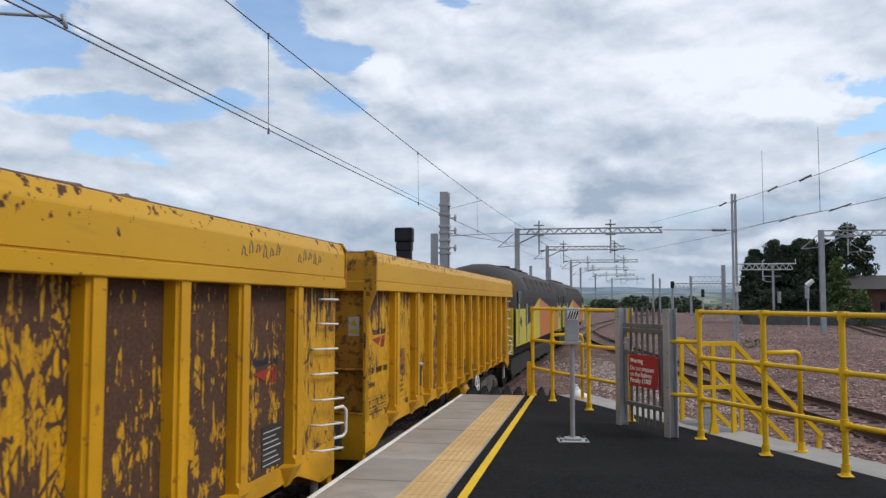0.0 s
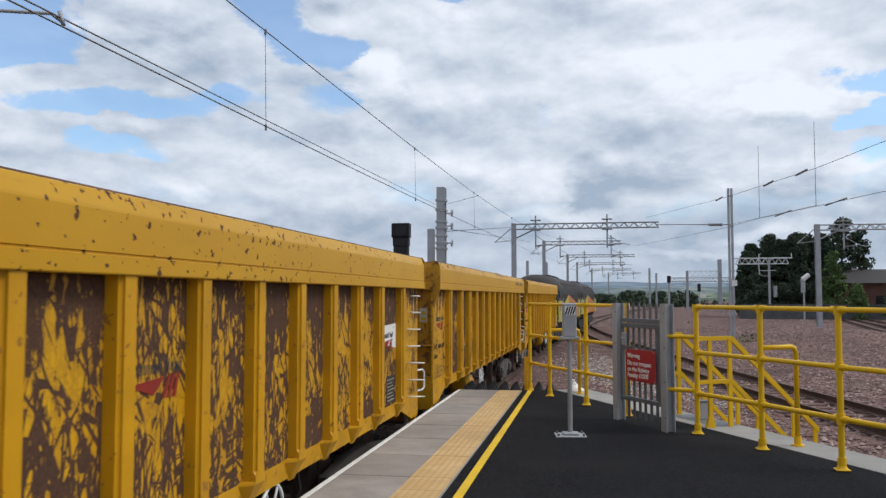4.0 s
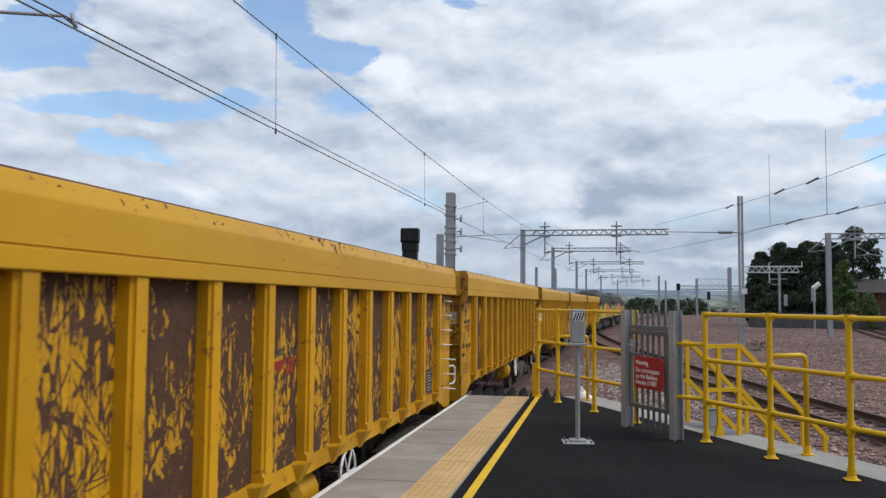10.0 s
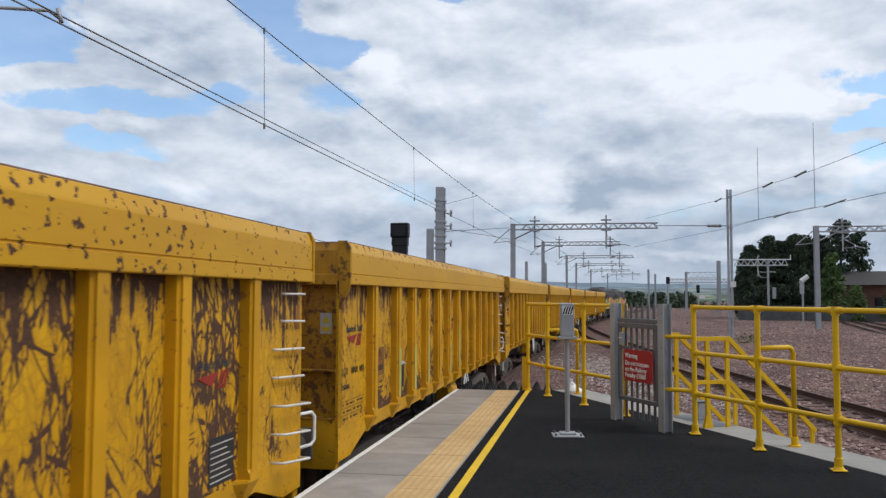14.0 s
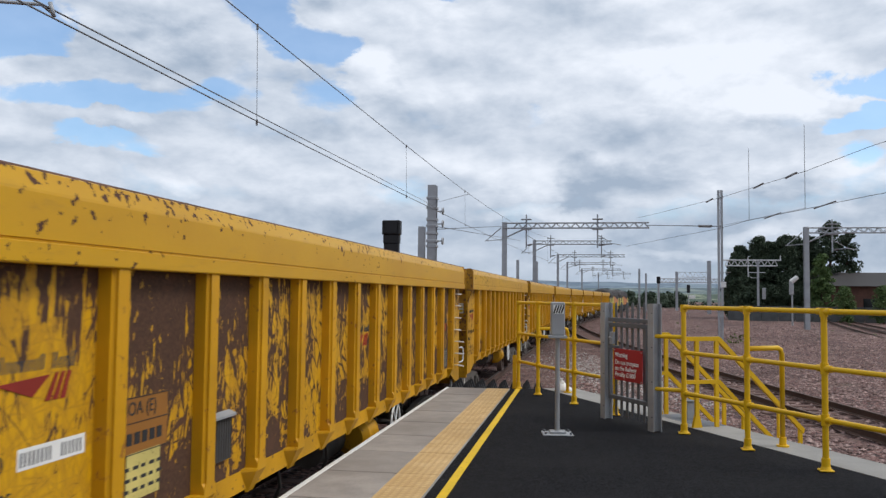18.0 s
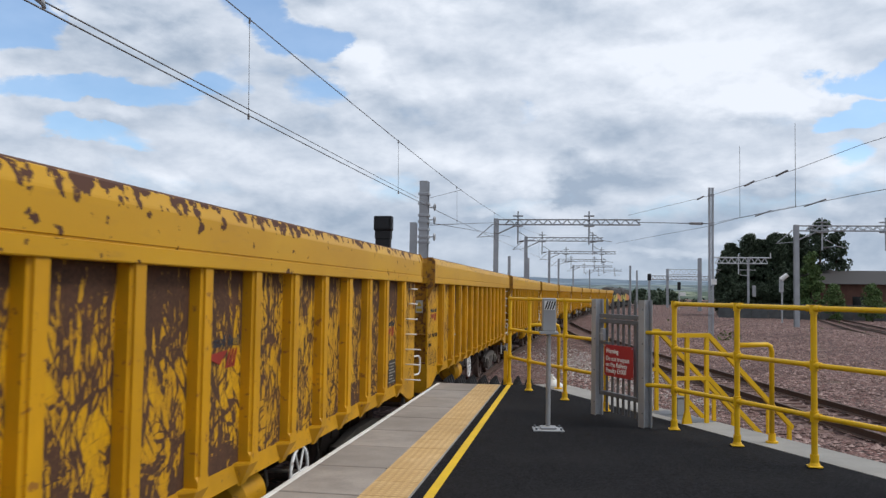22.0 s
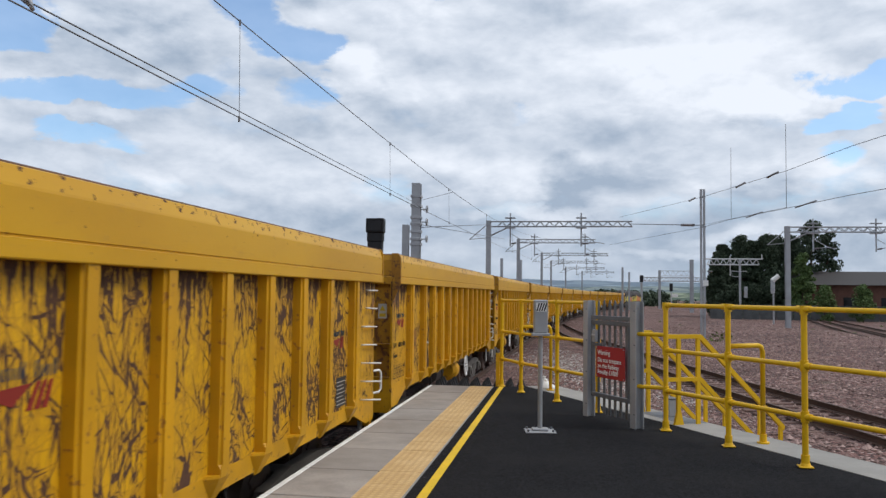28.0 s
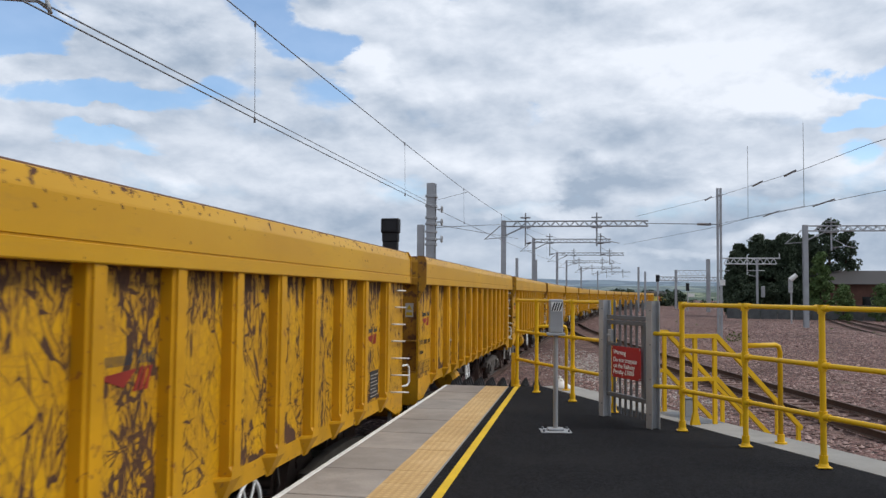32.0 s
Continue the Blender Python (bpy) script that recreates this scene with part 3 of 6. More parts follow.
def to_mesh(name, bm, material):
    bmesh.ops.recalc_face_normals(bm, faces=bm.faces)
    me = bpy.data.meshes.new(name)
    bm.to_mesh(me)
    bm.free()
    me.materials.append(M[material])
    return me


def part(name, bm, material, parent, label="", at=None):
    """One mesh object under a thing or a part. bm may be a mesh that is shared."""
    me = to_mesh(name, bm, material) if isinstance(bm, bmesh.types.BMesh) else bm
    ob = new(name, me)
    ob.parent = parent
    if at is not None:
        ob.location = at
    if label:
        ob["label"] = label
    return ob


def thing(name, label, category, group="", kind="", at=(0, 0, 0), turn=0):
    ob = new(name)
    ob.empty_display_size = 0.2
    ob.matrix_basis = pose(*at, 0, 0, turn)
    return tagged(ob, label, category, group, kind)


def solid(name, bm, material, label, category, group="", kind=""):
    return tagged(new(name, to_mesh(name, bm, material)), label, category, group, kind)


def words(text, size, material, parent, name, spot, facing="x", label="", bold=0.0):
    """Lettering as a thin mesh. facing x: read from +x, running along +y; facing d: a (run, out) pair of directions."""
    cu = bpy.data.curves.new(name, "FONT")
    cu.body, cu.size, cu.extrude, cu.offset = text, size, 0.0015, bold
    tmp = bpy.data.objects.new(name, cu)
    me = bpy.data.meshes.new_from_object(tmp)
    bpy.data.objects.remove(tmp)
    me.materials.append(M[material])
    if facing == "x":
        run, out = Vector((0, 1, 0)), Vector((1, 0, 0))
    else:
        run, out = Vector(facing[0]), Vector(facing[1])
    upv = out.cross(run)
    me.transform(Matrix((run, upv, out)).transposed().to_4x4())
    ob = part(name, me, material, parent, label)
    ob.location = spot
    return ob


# ---- the line: where a train runs ----
RAIL_Z, TRACK_X, BEND = -0.915, -3.94, 1170.8


def on_line(s, side=0.0):
    """Place and heading of a point s metres along the train's track, side metres to its right."""
    if s <= 0:
        return Vector((TRACK_X + side, s, RAIL_Z)), 0.0
    a = s / BEND
    return Vector((TRACK_X + side * math.cos(a) + BEND * (1 - math.cos(a)), (BEND - side) * math.sin(a), RAIL_Z)), a


# ---- ground ----
def ground_height(x, y):
    base = -1.13
    d = math.hypot(x - 12, y - 40)
    heap = 0.6 * math.exp(-((x - 14) / 6) ** 2 - ((y - 62) / 16) ** 2)
    wave = 0.05 * noise.noise(Vector((x * 0.35, y * 0.35, 1.0))) + 0.07 * noise.noise(Vector((x * 0.08, y * 0.08, 4.0)))
    calm = min(1.0, max(0.0, (abs(x - TRACK_X - (max(y, 0) ** 2) / (2 * BEND)) - 2.2) / 2.5))
    return base + (heap + wave) * calm * (1.0 if d < 160 else 0.4)


def build_ground():
    xs = [-3000, -1200, -500, -200, -90, -45, -25] + [-18 + 0.75 * i for i in range(100)] + [60, 70, 90, 120, 180, 300, 600, 1400, 3000]
    ys = [-3000, -1200, -400, -150, -60, -30, -15] + [-8 + 1.0 * i for i in range(120)] + [118, 130, 150, 180, 230, 300, 420, 600, 900, 1400, 3200]
    bm = bm_new()
    grid = [[bm.verts.new((x, y, ground_height(x, y) if -90 <= x <= 180 and -60 <= y <= 300 else -1.13)) for x in xs] for y in ys]
    for r0, r1 in zip(grid, grid[1:]):
        for i in range(len(xs) - 1):
            bm.faces.new((r0[i], r0[i + 1], r1[i + 1], r1[i])).smooth = True
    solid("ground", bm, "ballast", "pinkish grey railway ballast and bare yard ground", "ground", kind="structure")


build_ground()

# ---- platform ----
EDGE_X, END_Y, BACK_Y = -2.47, 15.0, -14.0
KERB_A, KERB_B = Vector((-0.72, 15.2, 0)), Vector((2.68, 8.6, 0))     # the tarmac's slanting rim
KERB_DIR = (KERB_B - KERB_A).normalized()
KERB_OUT = Vector((-KERB_DIR.y, KERB_DIR.x, 0))
KERB_LONG = (BACK_Y - KERB_A.y) / KERB_DIR.y


def build_platform():
    far = KERB_A + KERB_DIR * KERB_LONG
    bm = bm_new()
    prism(bm, [(-1.31, END_Y), (KERB_A.x, END_Y + 0.2), (far.x, far.y), (-1.31, BACK_Y)], -1.2, 0.0, "z")
    solid("platform_deck", bm, "tarmac", "fresh black tarmac platform surface", "platform", kind="structure")
    bm = bm_new()
    w = 0.58
    a, b = KERB_A + KERB_OUT * 0.004, far + KERB_OUT * 0.004
    c, d = far + KERB_OUT * w, KERB_A + KERB_OUT * w
    prism(bm, [(p.x, p.y) for p in (a, d, c, b)], -1.2, 0.004, "z")
    solid("platform_kerb", bm, "concrete", "pale concrete strip along the tarmac's slanting rim", "kerb", kind="structure")
    bm = bm_new()
    box(bm, EDGE_X + 0.06, -1.314, BACK_Y, END_Y - 0.02, -1.2, -0.07)
    solid("platform_wall", bm, "concrete", "concrete platform wall below the coping", "platform", kind="structure")
    # painted line
    bm = bm_new()
    box(bm, -1.196, -1.116, BACK_Y, END_Y + 0.05, 0.0005, 0.005)
    solid("yellow_line", bm, "line_yellow", "worn yellow safety line painted on tarmac", "platform marking", kind="structure")
    bm = bm_new()
    box(bm, -1.3175, -1.298, BACK_Y, END_Y - 0.01, -0.05, 0.004)
    solid("tactile_edging", bm, "concrete", "thin pale mortar edging beside the tactile paving", "edging", kind="structure")
    edge = thing("coping", "brown-grey concrete coping slabs with a white painted edge", "platform edge", kind="structure")
    tact = thing("tactile_strip", "buff blister tactile paving slabs in a strip", "tactile paving", kind="structure")
    step = 1.048
    slab = to_mesh("coping_slab", box(bm_new(), EDGE_X + 0.055, -1.728, 0.013, step - 0.013, -0.07, 0.0, 0.006), "coping")
    white = to_mesh("edge_paint", box(bm_new(), EDGE_X, EDGE_X + 0.054, 0.004, step - 0.004, -0.07, 0.001, 0.005), "line_white")
    tile = to_mesh("tactile_slab", box(bm_new(), -1.722, -1.318, 0.004, step / 2 - 0.004, -0.07, 0.003, 0.004), "tactile")
    n = int((END_Y - BACK_Y) / step)
    for i in range(n):
        y = END_Y - (i + 1) * step
        part("coping_slab", slab, "", edge, at=(0, y, random.uniform(-0.003, 0.002)))
        part("edge_paint", white, "", edge, at=(0, y, 0))
        for k in (0, 1):
            part("tactile_slab", tile, "", tact, at=(0, y + k * step / 2, random.uniform(-0.002, 0.002)))


build_platform()


# ---- tracks ----
def curve_track(name, label, point, s0, s1, step, top="rail_dull"):
    """Two rails and their sleepers along point(s) -> (place, heading)."""
    holder = thing(name, label, "railway track", kind="structure")
    prof = [(-0.036, 0.0), (-0.036, -0.03), (-0.01, -0.05), (-0.01, -0.135), (-0.07, -0.15), (-0.07, -0.16),
            (0.07, -0.16), (0.07, -0.15), (0.01, -0.135), (0.01, -0.05), (0.036, -0.03), (0.036, 0.0)]
    for sgn in (-1, 1):
        bm = bm_new()
        rings = []
        k = int((s1 - s0) / step)
        for i in range(k + 1):
            p, a = point(s0 + i * (s1 - s0) / k)
            nx, ny = math.cos(a), -math.sin(a)
            rings.append([bm.verts.new((p.x + nx * (sgn * 0.7535 + u), p.y + ny * (sgn * 0.7535 + u), p.z + v)) for u, v in prof])
        for ra, rb in zip(rings, rings[1:]):
            for j in range(len(prof)):
                bm.faces.new((ra[j], ra[(j + 1) % len(prof)], rb[(j + 1) % len(prof)], rb[j]))
        part("rail", bm, "rail_steel", holder)
        bm = bm_new()
        strip = []
        for i in range(k + 1):
            p, a = point(s0 + i * (s1 - s0) / k)
            nx, ny = math.cos(a), -math.sin(a)
            strip.append([bm.verts.new((p.x + nx * (sgn * 0.7535 + u), p.y + ny * (sgn * 0.7535 + u), p.z + 0.002)) for u in (-0.026, 0.026)])
        for ra, rb in zip(strip, strip[1:]):
            bm.faces.new((ra[0], ra[1], rb[1], rb[0]))
        part("rail_head", bm, top, holder)
    tie = to_mesh("sleeper", box(bm_new(), -1.25, 1.25, -0.125, 0.125, -0.36, -0.203, 0.02), "sleeper")
    i = 0
    s = s0
    while s < s1 and i < 110:
        p, a = point(s)
        ob = part("sleeper", tie, "", holder)
        ob.matrix_basis = Matrix.Translation(p) @ pose(0, 0, 0, 0, 0, -math.degrees(a))
        s += 0.66
        i += 1
    return holder


curve_track("main_track", "rusty rails on concrete sleepers under the train", on_line, -60, 420, 4.0, "rail_head")


def yard_line(x0, y0, lead, radius):
    """A track that leaves (x0, y0) at a lead angle and bends with a radius."""
    def point(s):
        a0 = radians(lead)
        if abs(radius) > 1e6:
            return Vector((x0 + s * math.sin(a0), y0 + s * math.cos(a0), RAIL_Z)), a0
        a = a0 + s / radius
        return Vector((x0 + radius * (math.cos(a0) - math.cos(a)), y0 + radius * (math.sin(a) - math.sin(a0)), RAIL_Z)), a
    return point


curve_track("near_siding", "rusty curved siding rails in pinkish ballast", yard_line(3.8, 32.0, -9.3, 420), -40, 46, 2.0)
curve_track("far_siding", "rusty yard rails beyond the ballast", yard_line(23.5, 74.0, 10.5, 1500), -70, 160, 5.0)
curve_track("far_loop", "second line of rusty yard rails", yard_line(28.5, 92.0, 10.0, 1500), -80, 160, 5.0)


# ---- the pipe fence round the platform end ----
RAILS = (0.50, 1.00, 1.56)


def build_fence(name, spots, group="platform end fences"):
    holder = thing(name, "bright yellow tubular steel handrail fence on the platform", "fence", group)
    pts = [Vector((x, y, 0)) for x, y in spots]
    for i, p in enumerate(pts):
        post = part("post", rod(bm_new(), p + Vector((0, 0, 0.01)), p + Vector((0, 0, 1.56)), 0.031, 12), "rail_yellow", holder)
        bm = bm_new()
        box(bm, p.x - 0.068, p.x + 0.068, p.y - 0.06, p.y + 0.06, 0.006, 0.022, 0.006)
        rod(bm, p + Vector((0, 0, 0.02)), p + Vector((0, 0, 0.05)), 0.056, 12, 0.043)
        rod(bm, p + Vector((0, 0, 0.05)), p + Vector((0, 0, 0.13)), 0.042, 12)
        part("base_flange", bm, "rail_yellow", post)
        for z in RAILS:
            bm = bm_new()
            rod(bm, p + Vector((0, 0, z - 0.055)), p + Vector((0, 0, z + (0.055 if z < 1.5 else 0.034))), 0.041, 12)
            for q in (k for k in (i - 1, i + 1) if 0 <= k < len(pts)):
                d = (pts[q] - p).normalized()
                rod(bm, p + Vector((0, 0, z)) + d * 0.02, p + Vector((0, 0, z)) + d * 0.085, 0.036, 10)
            part("clamp", bm, "rail_yellow", post)
    for z in RAILS:
        for a, b in zip(pts, pts[1:]):
            part("rail", rod(bm_new(), a + Vector((0, 0, z)), b + Vector((0, 0, z)), 0.027, 10), "rail_yellow", holder)
    return holder


build_fence("pipe_fence", [(1.23, 10.62), (1.80, 9.66), (2.34, 8.65), (2.90, 7.66), (3.46, 6.67), (4.02, 5.68), (4.58, 4.69)])
build_fence("pipe_fence", [(-1.16, 15.05), (-0.76, 14.2), (-0.14, 13.12), (0.45, 12.05)])


def build_gate():
    g = thing("palisade_gate", "grey galvanised palisade gate with a red warning sign", "gate")
    L, R = Vector((0.32, 11.74, 0)), Vector((0.89, 10.75, 0))
    d = (R - L).normalized()
    o = Vector((d.y, -d.x, 0))       # towards the platform
    if o.y > 0:
        o = -o
    turn = math.degrees(math.atan2(d.y, d.x))
    for q, wide in ((L, 0.115), (R, 0.125)):
        bm = bm_new()          # rolled H sections
        box(bm, -wide / 2, wide / 2, -0.062, -0.050, 0, 1.6)
        box(bm, -wide / 2, wide / 2, 0.050, 0.062, 0, 1.6)
        box(bm, -0.006, 0.006, -0.050, 0.050, 0, 1.6)
        ob = part("gate_post", bm, "galv", g)
        ob.matrix_basis = pose(q.x, q.y, 0, 0, 0, turn)
        for z in (0.18, 0.62, 1.05, 1.48):
            part("bolt", rod(bm_new(), (wide * 0.27, -0.062, z), (wide * 0.27, -0.071, z), 0.009, 6), "galv_dark", ob)
    span = (R - L).length

    def leaf(name, bm, material="galv_dark", label=""):
        ob = part(name, bm, material, g, label)
        ob.matrix_basis = pose(L.x, L.y, 0, 0, 0, turn)
        return ob
    for z in (0.32, 1.30, 1.37):
        leaf("gate_rail", box(bm_new(), 0.085, span - 0.085, -0.025, 0.025, z - 0.028, z + 0.028, 0.004))
    leaf("gate_rail", box(bm_new(), 0.115, 0.30, -0.025, 0.025, 0.98, 1.02, 0.004))
    for u, wide in ((0.10, 0.022), (span - 0.165, 0.018), (span - 0.105, 0.022)):
        leaf("gate_stile", box(bm_new(), u - wide, u + wide, -0.024, 0.024, 0.349, 1.271, 0.004))
    lock = leaf("lock_case", box(bm_new(), 0.123, 0.20, -0.032, 0.018, 1.03, 1.20, 0.006), "galv", "pale grey lock case")
    part("lever_handle", rod(bm_new(), (0.16, -0.06, 1.13), (0.25, -0.06, 1.12), 0.010, 8), "galv", lock)
    for u in (0.20, 0.335, 0.47, 0.60, 0.735, 0.87):
        bm = bm_new()
        prism(bm, [(u - 0.027, 0.07), (u + 0.027, 0.07), (u + 0.027, 1.56), (u + 0.010, 1.61), (u - 0.010, 1.61), (u - 0.027, 1.56)], 0.027, 0.036, "y")
        leaf("pale", bm)
    bm = bm_new()
    box(bm, 0.235, 0.925, -0.034, -0.029, 0.565, 0.985, 0.002)
    sign = part("warning_sign", bm, "sign_red", g, "red metal sign with white lettering")
    sign.matrix_basis = pose(L.x, L.y, 0, 0, 0, turn)
    for row, (txt, z) in enumerate((("Warning", 0.875), ("Do not trespass", 0.775), ("on the Railway", 0.695), ("Penalty £1000", 0.615))):
        words(txt, 0.086, "white", sign, "lettering", (0.275, -0.0355, z), ((1, 0, 0), (0, -1, 0)), bold=0.0012)
    for u, z in ((0.255, 0.585), (0.905, 0.585), (0.255, 0.965), (0.905, 0.965)):
        part("bolt", rod(bm_new(), (u, -0.034, z), (u, -0.042, z), 0.009, 6), "galv", sign)
    # short stubs that tie the gate post to the fence
    for z in (0.53, 1.19):
        a = R + Vector((0, 0, z))
        b = Vector((1.23, 10.62, z))
        part("tie_rail", rod(bm_new(), a - d * 0.03, b, 0.027, 10), "rail_yellow", g, "yellow stub rail")


build_gate()


def build_beacon():
    b = thing("help_point", "grey box on a galvanised post with a bolted base plate", "help point", at=(-0.31, 10.25, 0), turn=8)
    part("post", rod(bm_new(), (0, 0, 0.02), (0, 0, 1.2), 0.029, 14), "galv", b)
    bm = bm_new()
    box(bm, -0.185, 0.185, -0.15, 0.15, 0.0, 0.014, 0.004)
    base = part("base_plate", bm, "galv", b, "pale flat base plate")
    bm = bm_new()
    box(bm, -0.10, 0.10, -0.07, 0.07, 0.014, 0.045, 0.008)
    part("foot", bm, "galv", base)
    for x in (-0.15, 0.15):
        for y in (-0.11, 0.11):
            part("bolt", rod(bm_new(), (x, y, 0.014), (x, y, 0.04), 0.014, 6), "galv_dark", base)
    bm = bm_new()
    box(bm, -0.084, 0.084, -0.06, 0.06, 1.20, 1.61, 0.012)
    case = part("case", bm, "galv", b, "light grey metal case")
    bm = bm_new()
    box(bm, -0.11, 0.11, -0.075, 0.075, 1.165, 1.20, 0.005)
    part("tray", bm, "galv", b)
    bm = bm_new()
    box(bm, -0.062, 0.066, -0.0625, -0.0605, 1.465, 1.575)
    part("label_plate", bm, "white", case, "pale plate behind the slots")
    for k in range(4):
        u = -0.046 + 0.03 * k
        bm = bm_new()
        prism(bm, [(u - 0.016, 1.47), (u + 0.001, 1.47), (u + 0.034, 1.57), (u + 0.017, 1.57)], -0.0650, -0.0627, "y")
        part("slot", bm, "black", case, "slanting dark slot")


build_beacon()


def build_spikes():
    s = thing("trespass_guard", "row of black rubber pyramid trespass guards at the platform end", "trespass guard")
    part("bed", box(bm_new(), -2.46, -0.72, 15.04, 16.1, -1.2, -0.17), "rubber", s)
    bm = bm_new()
    w = 0.215
    vs = [bm.verts.new(v) for v in ((-w / 2, -w / 2, 0), (w / 2, -w / 2, 0), (w / 2, w / 2, 0), (-w / 2, w / 2, 0), (0.02, 0, 0.24), (-0.02, 0, 0.24))]
    for q in ((0, 1, 4, 5), (1, 2, 4), (2, 3, 5, 4), (3, 0, 5), (3, 2, 1, 0)):
        bm.faces.new([vs[i] for i in q])
    cone = to_mesh("pyramid", bm, "rubber")
    for i in range(8):
        for j in range(4):
            part("pyramid", cone, "", s, at=(-2.35 + i * w, 15.18 + j * 0.25, -0.17))


build_spikes()


def build_stairs():
    """Concrete landing and steps from the platform rim down to the ballast, with yellow rails."""
    st = thing("track_steps", "yellow-railed concrete steps down from the platform to the ballast", "steps")
    run = KERB_OUT if KERB_OUT.x > 0 else -KERB_OUT
    turn = math.degrees(math.atan2(run.y, run.x))

    def put(name, bm, mat, label=""):
        ob = part(name, bm, mat, st, label)
        ob.matrix_basis = pose(1.72, 11.30, 0, 0, 0, turn)
        return ob
    # local x runs down the steps from the top nosing, y across them
    put("landing", box(bm_new(), -0.30, 0.20, -0.08, 1.40, -1.2, -0.004, 0.01), "concrete", "pale concrete landing slab")
    put("plate", box(bm_new(), -0.20, 0.17, 0.06, 1.12, -0.003, 0.006, 0.002), "galv_dark", "grey chequer plate let into the landing")
    for i in range(4):
        z = -0.2 * (i + 1)
        put("tread", box(bm_new(), 0.21 + 0.25 * i, 0.46 + 0.25 * i, 0.0, 1.24, z - 0.05, z, 0.006), "concrete")
    for y, back in ((0.0, 0.30), (1.18, 0.13)):
        put("stringer", prism(bm_new(), [(0.2, -0.06), (0.2, -0.32), (1.2, -1.16), (1.38, -1.16), (1.38, -1.05)], y - 0.02, y + 0.02, "y"), "galv_dark")
        for x, z0, z1 in ((-back, 0, 1.15), (0.0, 0, 1.15), (0.98, -0.98, 0.22), (1.32, -1.14, -0.08)):
            bm = bm_new()
            box(bm, x - 0.03, x + 0.03, y - 0.018, y + 0.018, z0, z1, 0.004)
            if z0 == 0 and x < 0:
                prism(bm, [(x - 0.07, 0.0), (x + 0.07, 0.0), (x + 0.03, 0.16), (x - 0.03, 0.16)], y - 0.022, y + 0.022, "y")
            put("post", bm, "rail_yellow")
        put("handrail", prism(bm_new(), [(-back - 0.20, 1.12), (0.01, 1.12), (1.36, -0.135), (1.38, -0.075), (0.04, 1.175), (-back - 0.20, 1.175)], y - 0.024, y + 0.024, "y"), "rail_yellow")
        put("mid_rail", prism(bm_new(), [(-back - 0.20, 0.565), (0.01, 0.565), (1.28, -0.615), (1.30, -0.555), (0.04, 0.615), (-back - 0.20, 0.615)], y - 0.02, y + 0.02, "y"), "rail_yellow")
    bx = thing("junction_box", "small grey metal box beside the steps", "equipment box", at=(1.44, 11.95, 0), turn=turn)
    part("case", box(bm_new(), -0.07, 0.07, -0.07, 0.07, 0.0, 0.24, 0.01), "galv", bx)
    part("lid", box(bm_new(), -0.08, 0.08, -0.08, 0.08, 0.24, 0.26, 0.005), "galv_dark", bx)
    bx = thing("marker_post", "short white plastic marker post by the gate", "marker post", at=(1.08, 12.35, 0), turn=turn)
    part("stem", box(bm_new(), -0.045, 0.045, -0.04, 0.04, 0.0, 0.48, 0.01), "white", bx)
    bx = thing("rail_sack", "white bag slumped behind the platform fence", "bag", at=(-0.34, 14.9, 0), turn=20)
    bm = bm_new()
    rings = [[bm.verts.new((r * math.cos(a * math.tau / 10) + lean, 0.75 * r * math.sin(a * math.tau / 10), z)) for a in range(10)]
             for z, r, lean in ((0.0, 0.17, 0), (0.04, 0.17, 0), (0.10, 0.10, -0.02), (0.16, 0.045, -0.04), (0.20, 0.02, -0.05), (0.225, 0.04, -0.05))]
    for ra, rb in zip(rings, rings[1:]):
        for k in range(10):
            bm.faces.new((ra[k], ra[(k + 1) % 10], rb[(k + 1) % 10], rb[k])).smooth = True
    bm.faces.new(rings[0][::-1])
    bm.faces.new(rings[-1])
    part("cloth", bm, "white", bx)
    bd = thing("end_board", "narrow upright yellow board at the platform end", "marker board", at=(-1.235, 15.12, 0))
    part("board", box(bm_new(), -0.035, 0.035, -0.012, 0.012, -0.6, 0.60, 0.003), "rail_yellow", bd)


build_stairs()


def build_return_rail():
    r = thing("return_rail", "bent yellow pipe rail from the fence to the kerb", "handrail")
    a, b = Vector((1.80, 9.66, 1.12)), Vector((2.24, 9.98, 1.12))
    d = (b - a).normalized()
    pts = [a, b - d * 0.07, b - d * 0.02 - Vector((0, 0, 0.02)), b - Vector((0, 0, 0.07)), Vector((b.x, b.y, 0.02))]
    part("pipe", pipe(bm_new(), pts, 0.029, 10), "rail_yellow", r)
    bm = bm_new()
    rod(bm, (b.x, b.y, 0.004), (b.x, b.y, 0.022), 0.07, 14)
    rod(bm, (b.x, b.y, 0.02), (b.x, b.y, 0.11), 0.041, 12)
    part("base_flange", bm, "rail_yellow", r)
    r = thing("return_rail", "bent yellow pipe rail behind the platform end fence", "handrail")
    a, b = Vector((-0.76, 14.2, 1.12)), Vector((-0.27, 14.65, 1.12))
    d = (b - a).normalized()
    pts = [a, b - d * 0.07, b - d * 0.02 - Vector((0, 0, 0.02)), b - Vector((0, 0, 0.07)), Vector((b.x, b.y, 0.02))]
    part("pipe", pipe(bm_new(), pts, 0.029, 10), "rail_yellow", r)
    bm = bm_new()
    rod(bm, (b.x, b.y, 0.004), (b.x, b.y, 0.022), 0.07, 14)
    part("base_flange", bm, "rail_yellow", r)


build_return_rail()


# ---- the train ----
PITCH, BODY = 14.813, 13.69
RIBS = (1.12, *(2.258 + 0.907 * k for k in range(11)), 12.44)
# wagon space: x to the right of travel, y forward from the wagon's middle, z above the rail
BACK = -BODY / 2
FACE, SKIN = 1.42, 1.312
WHEELS = []


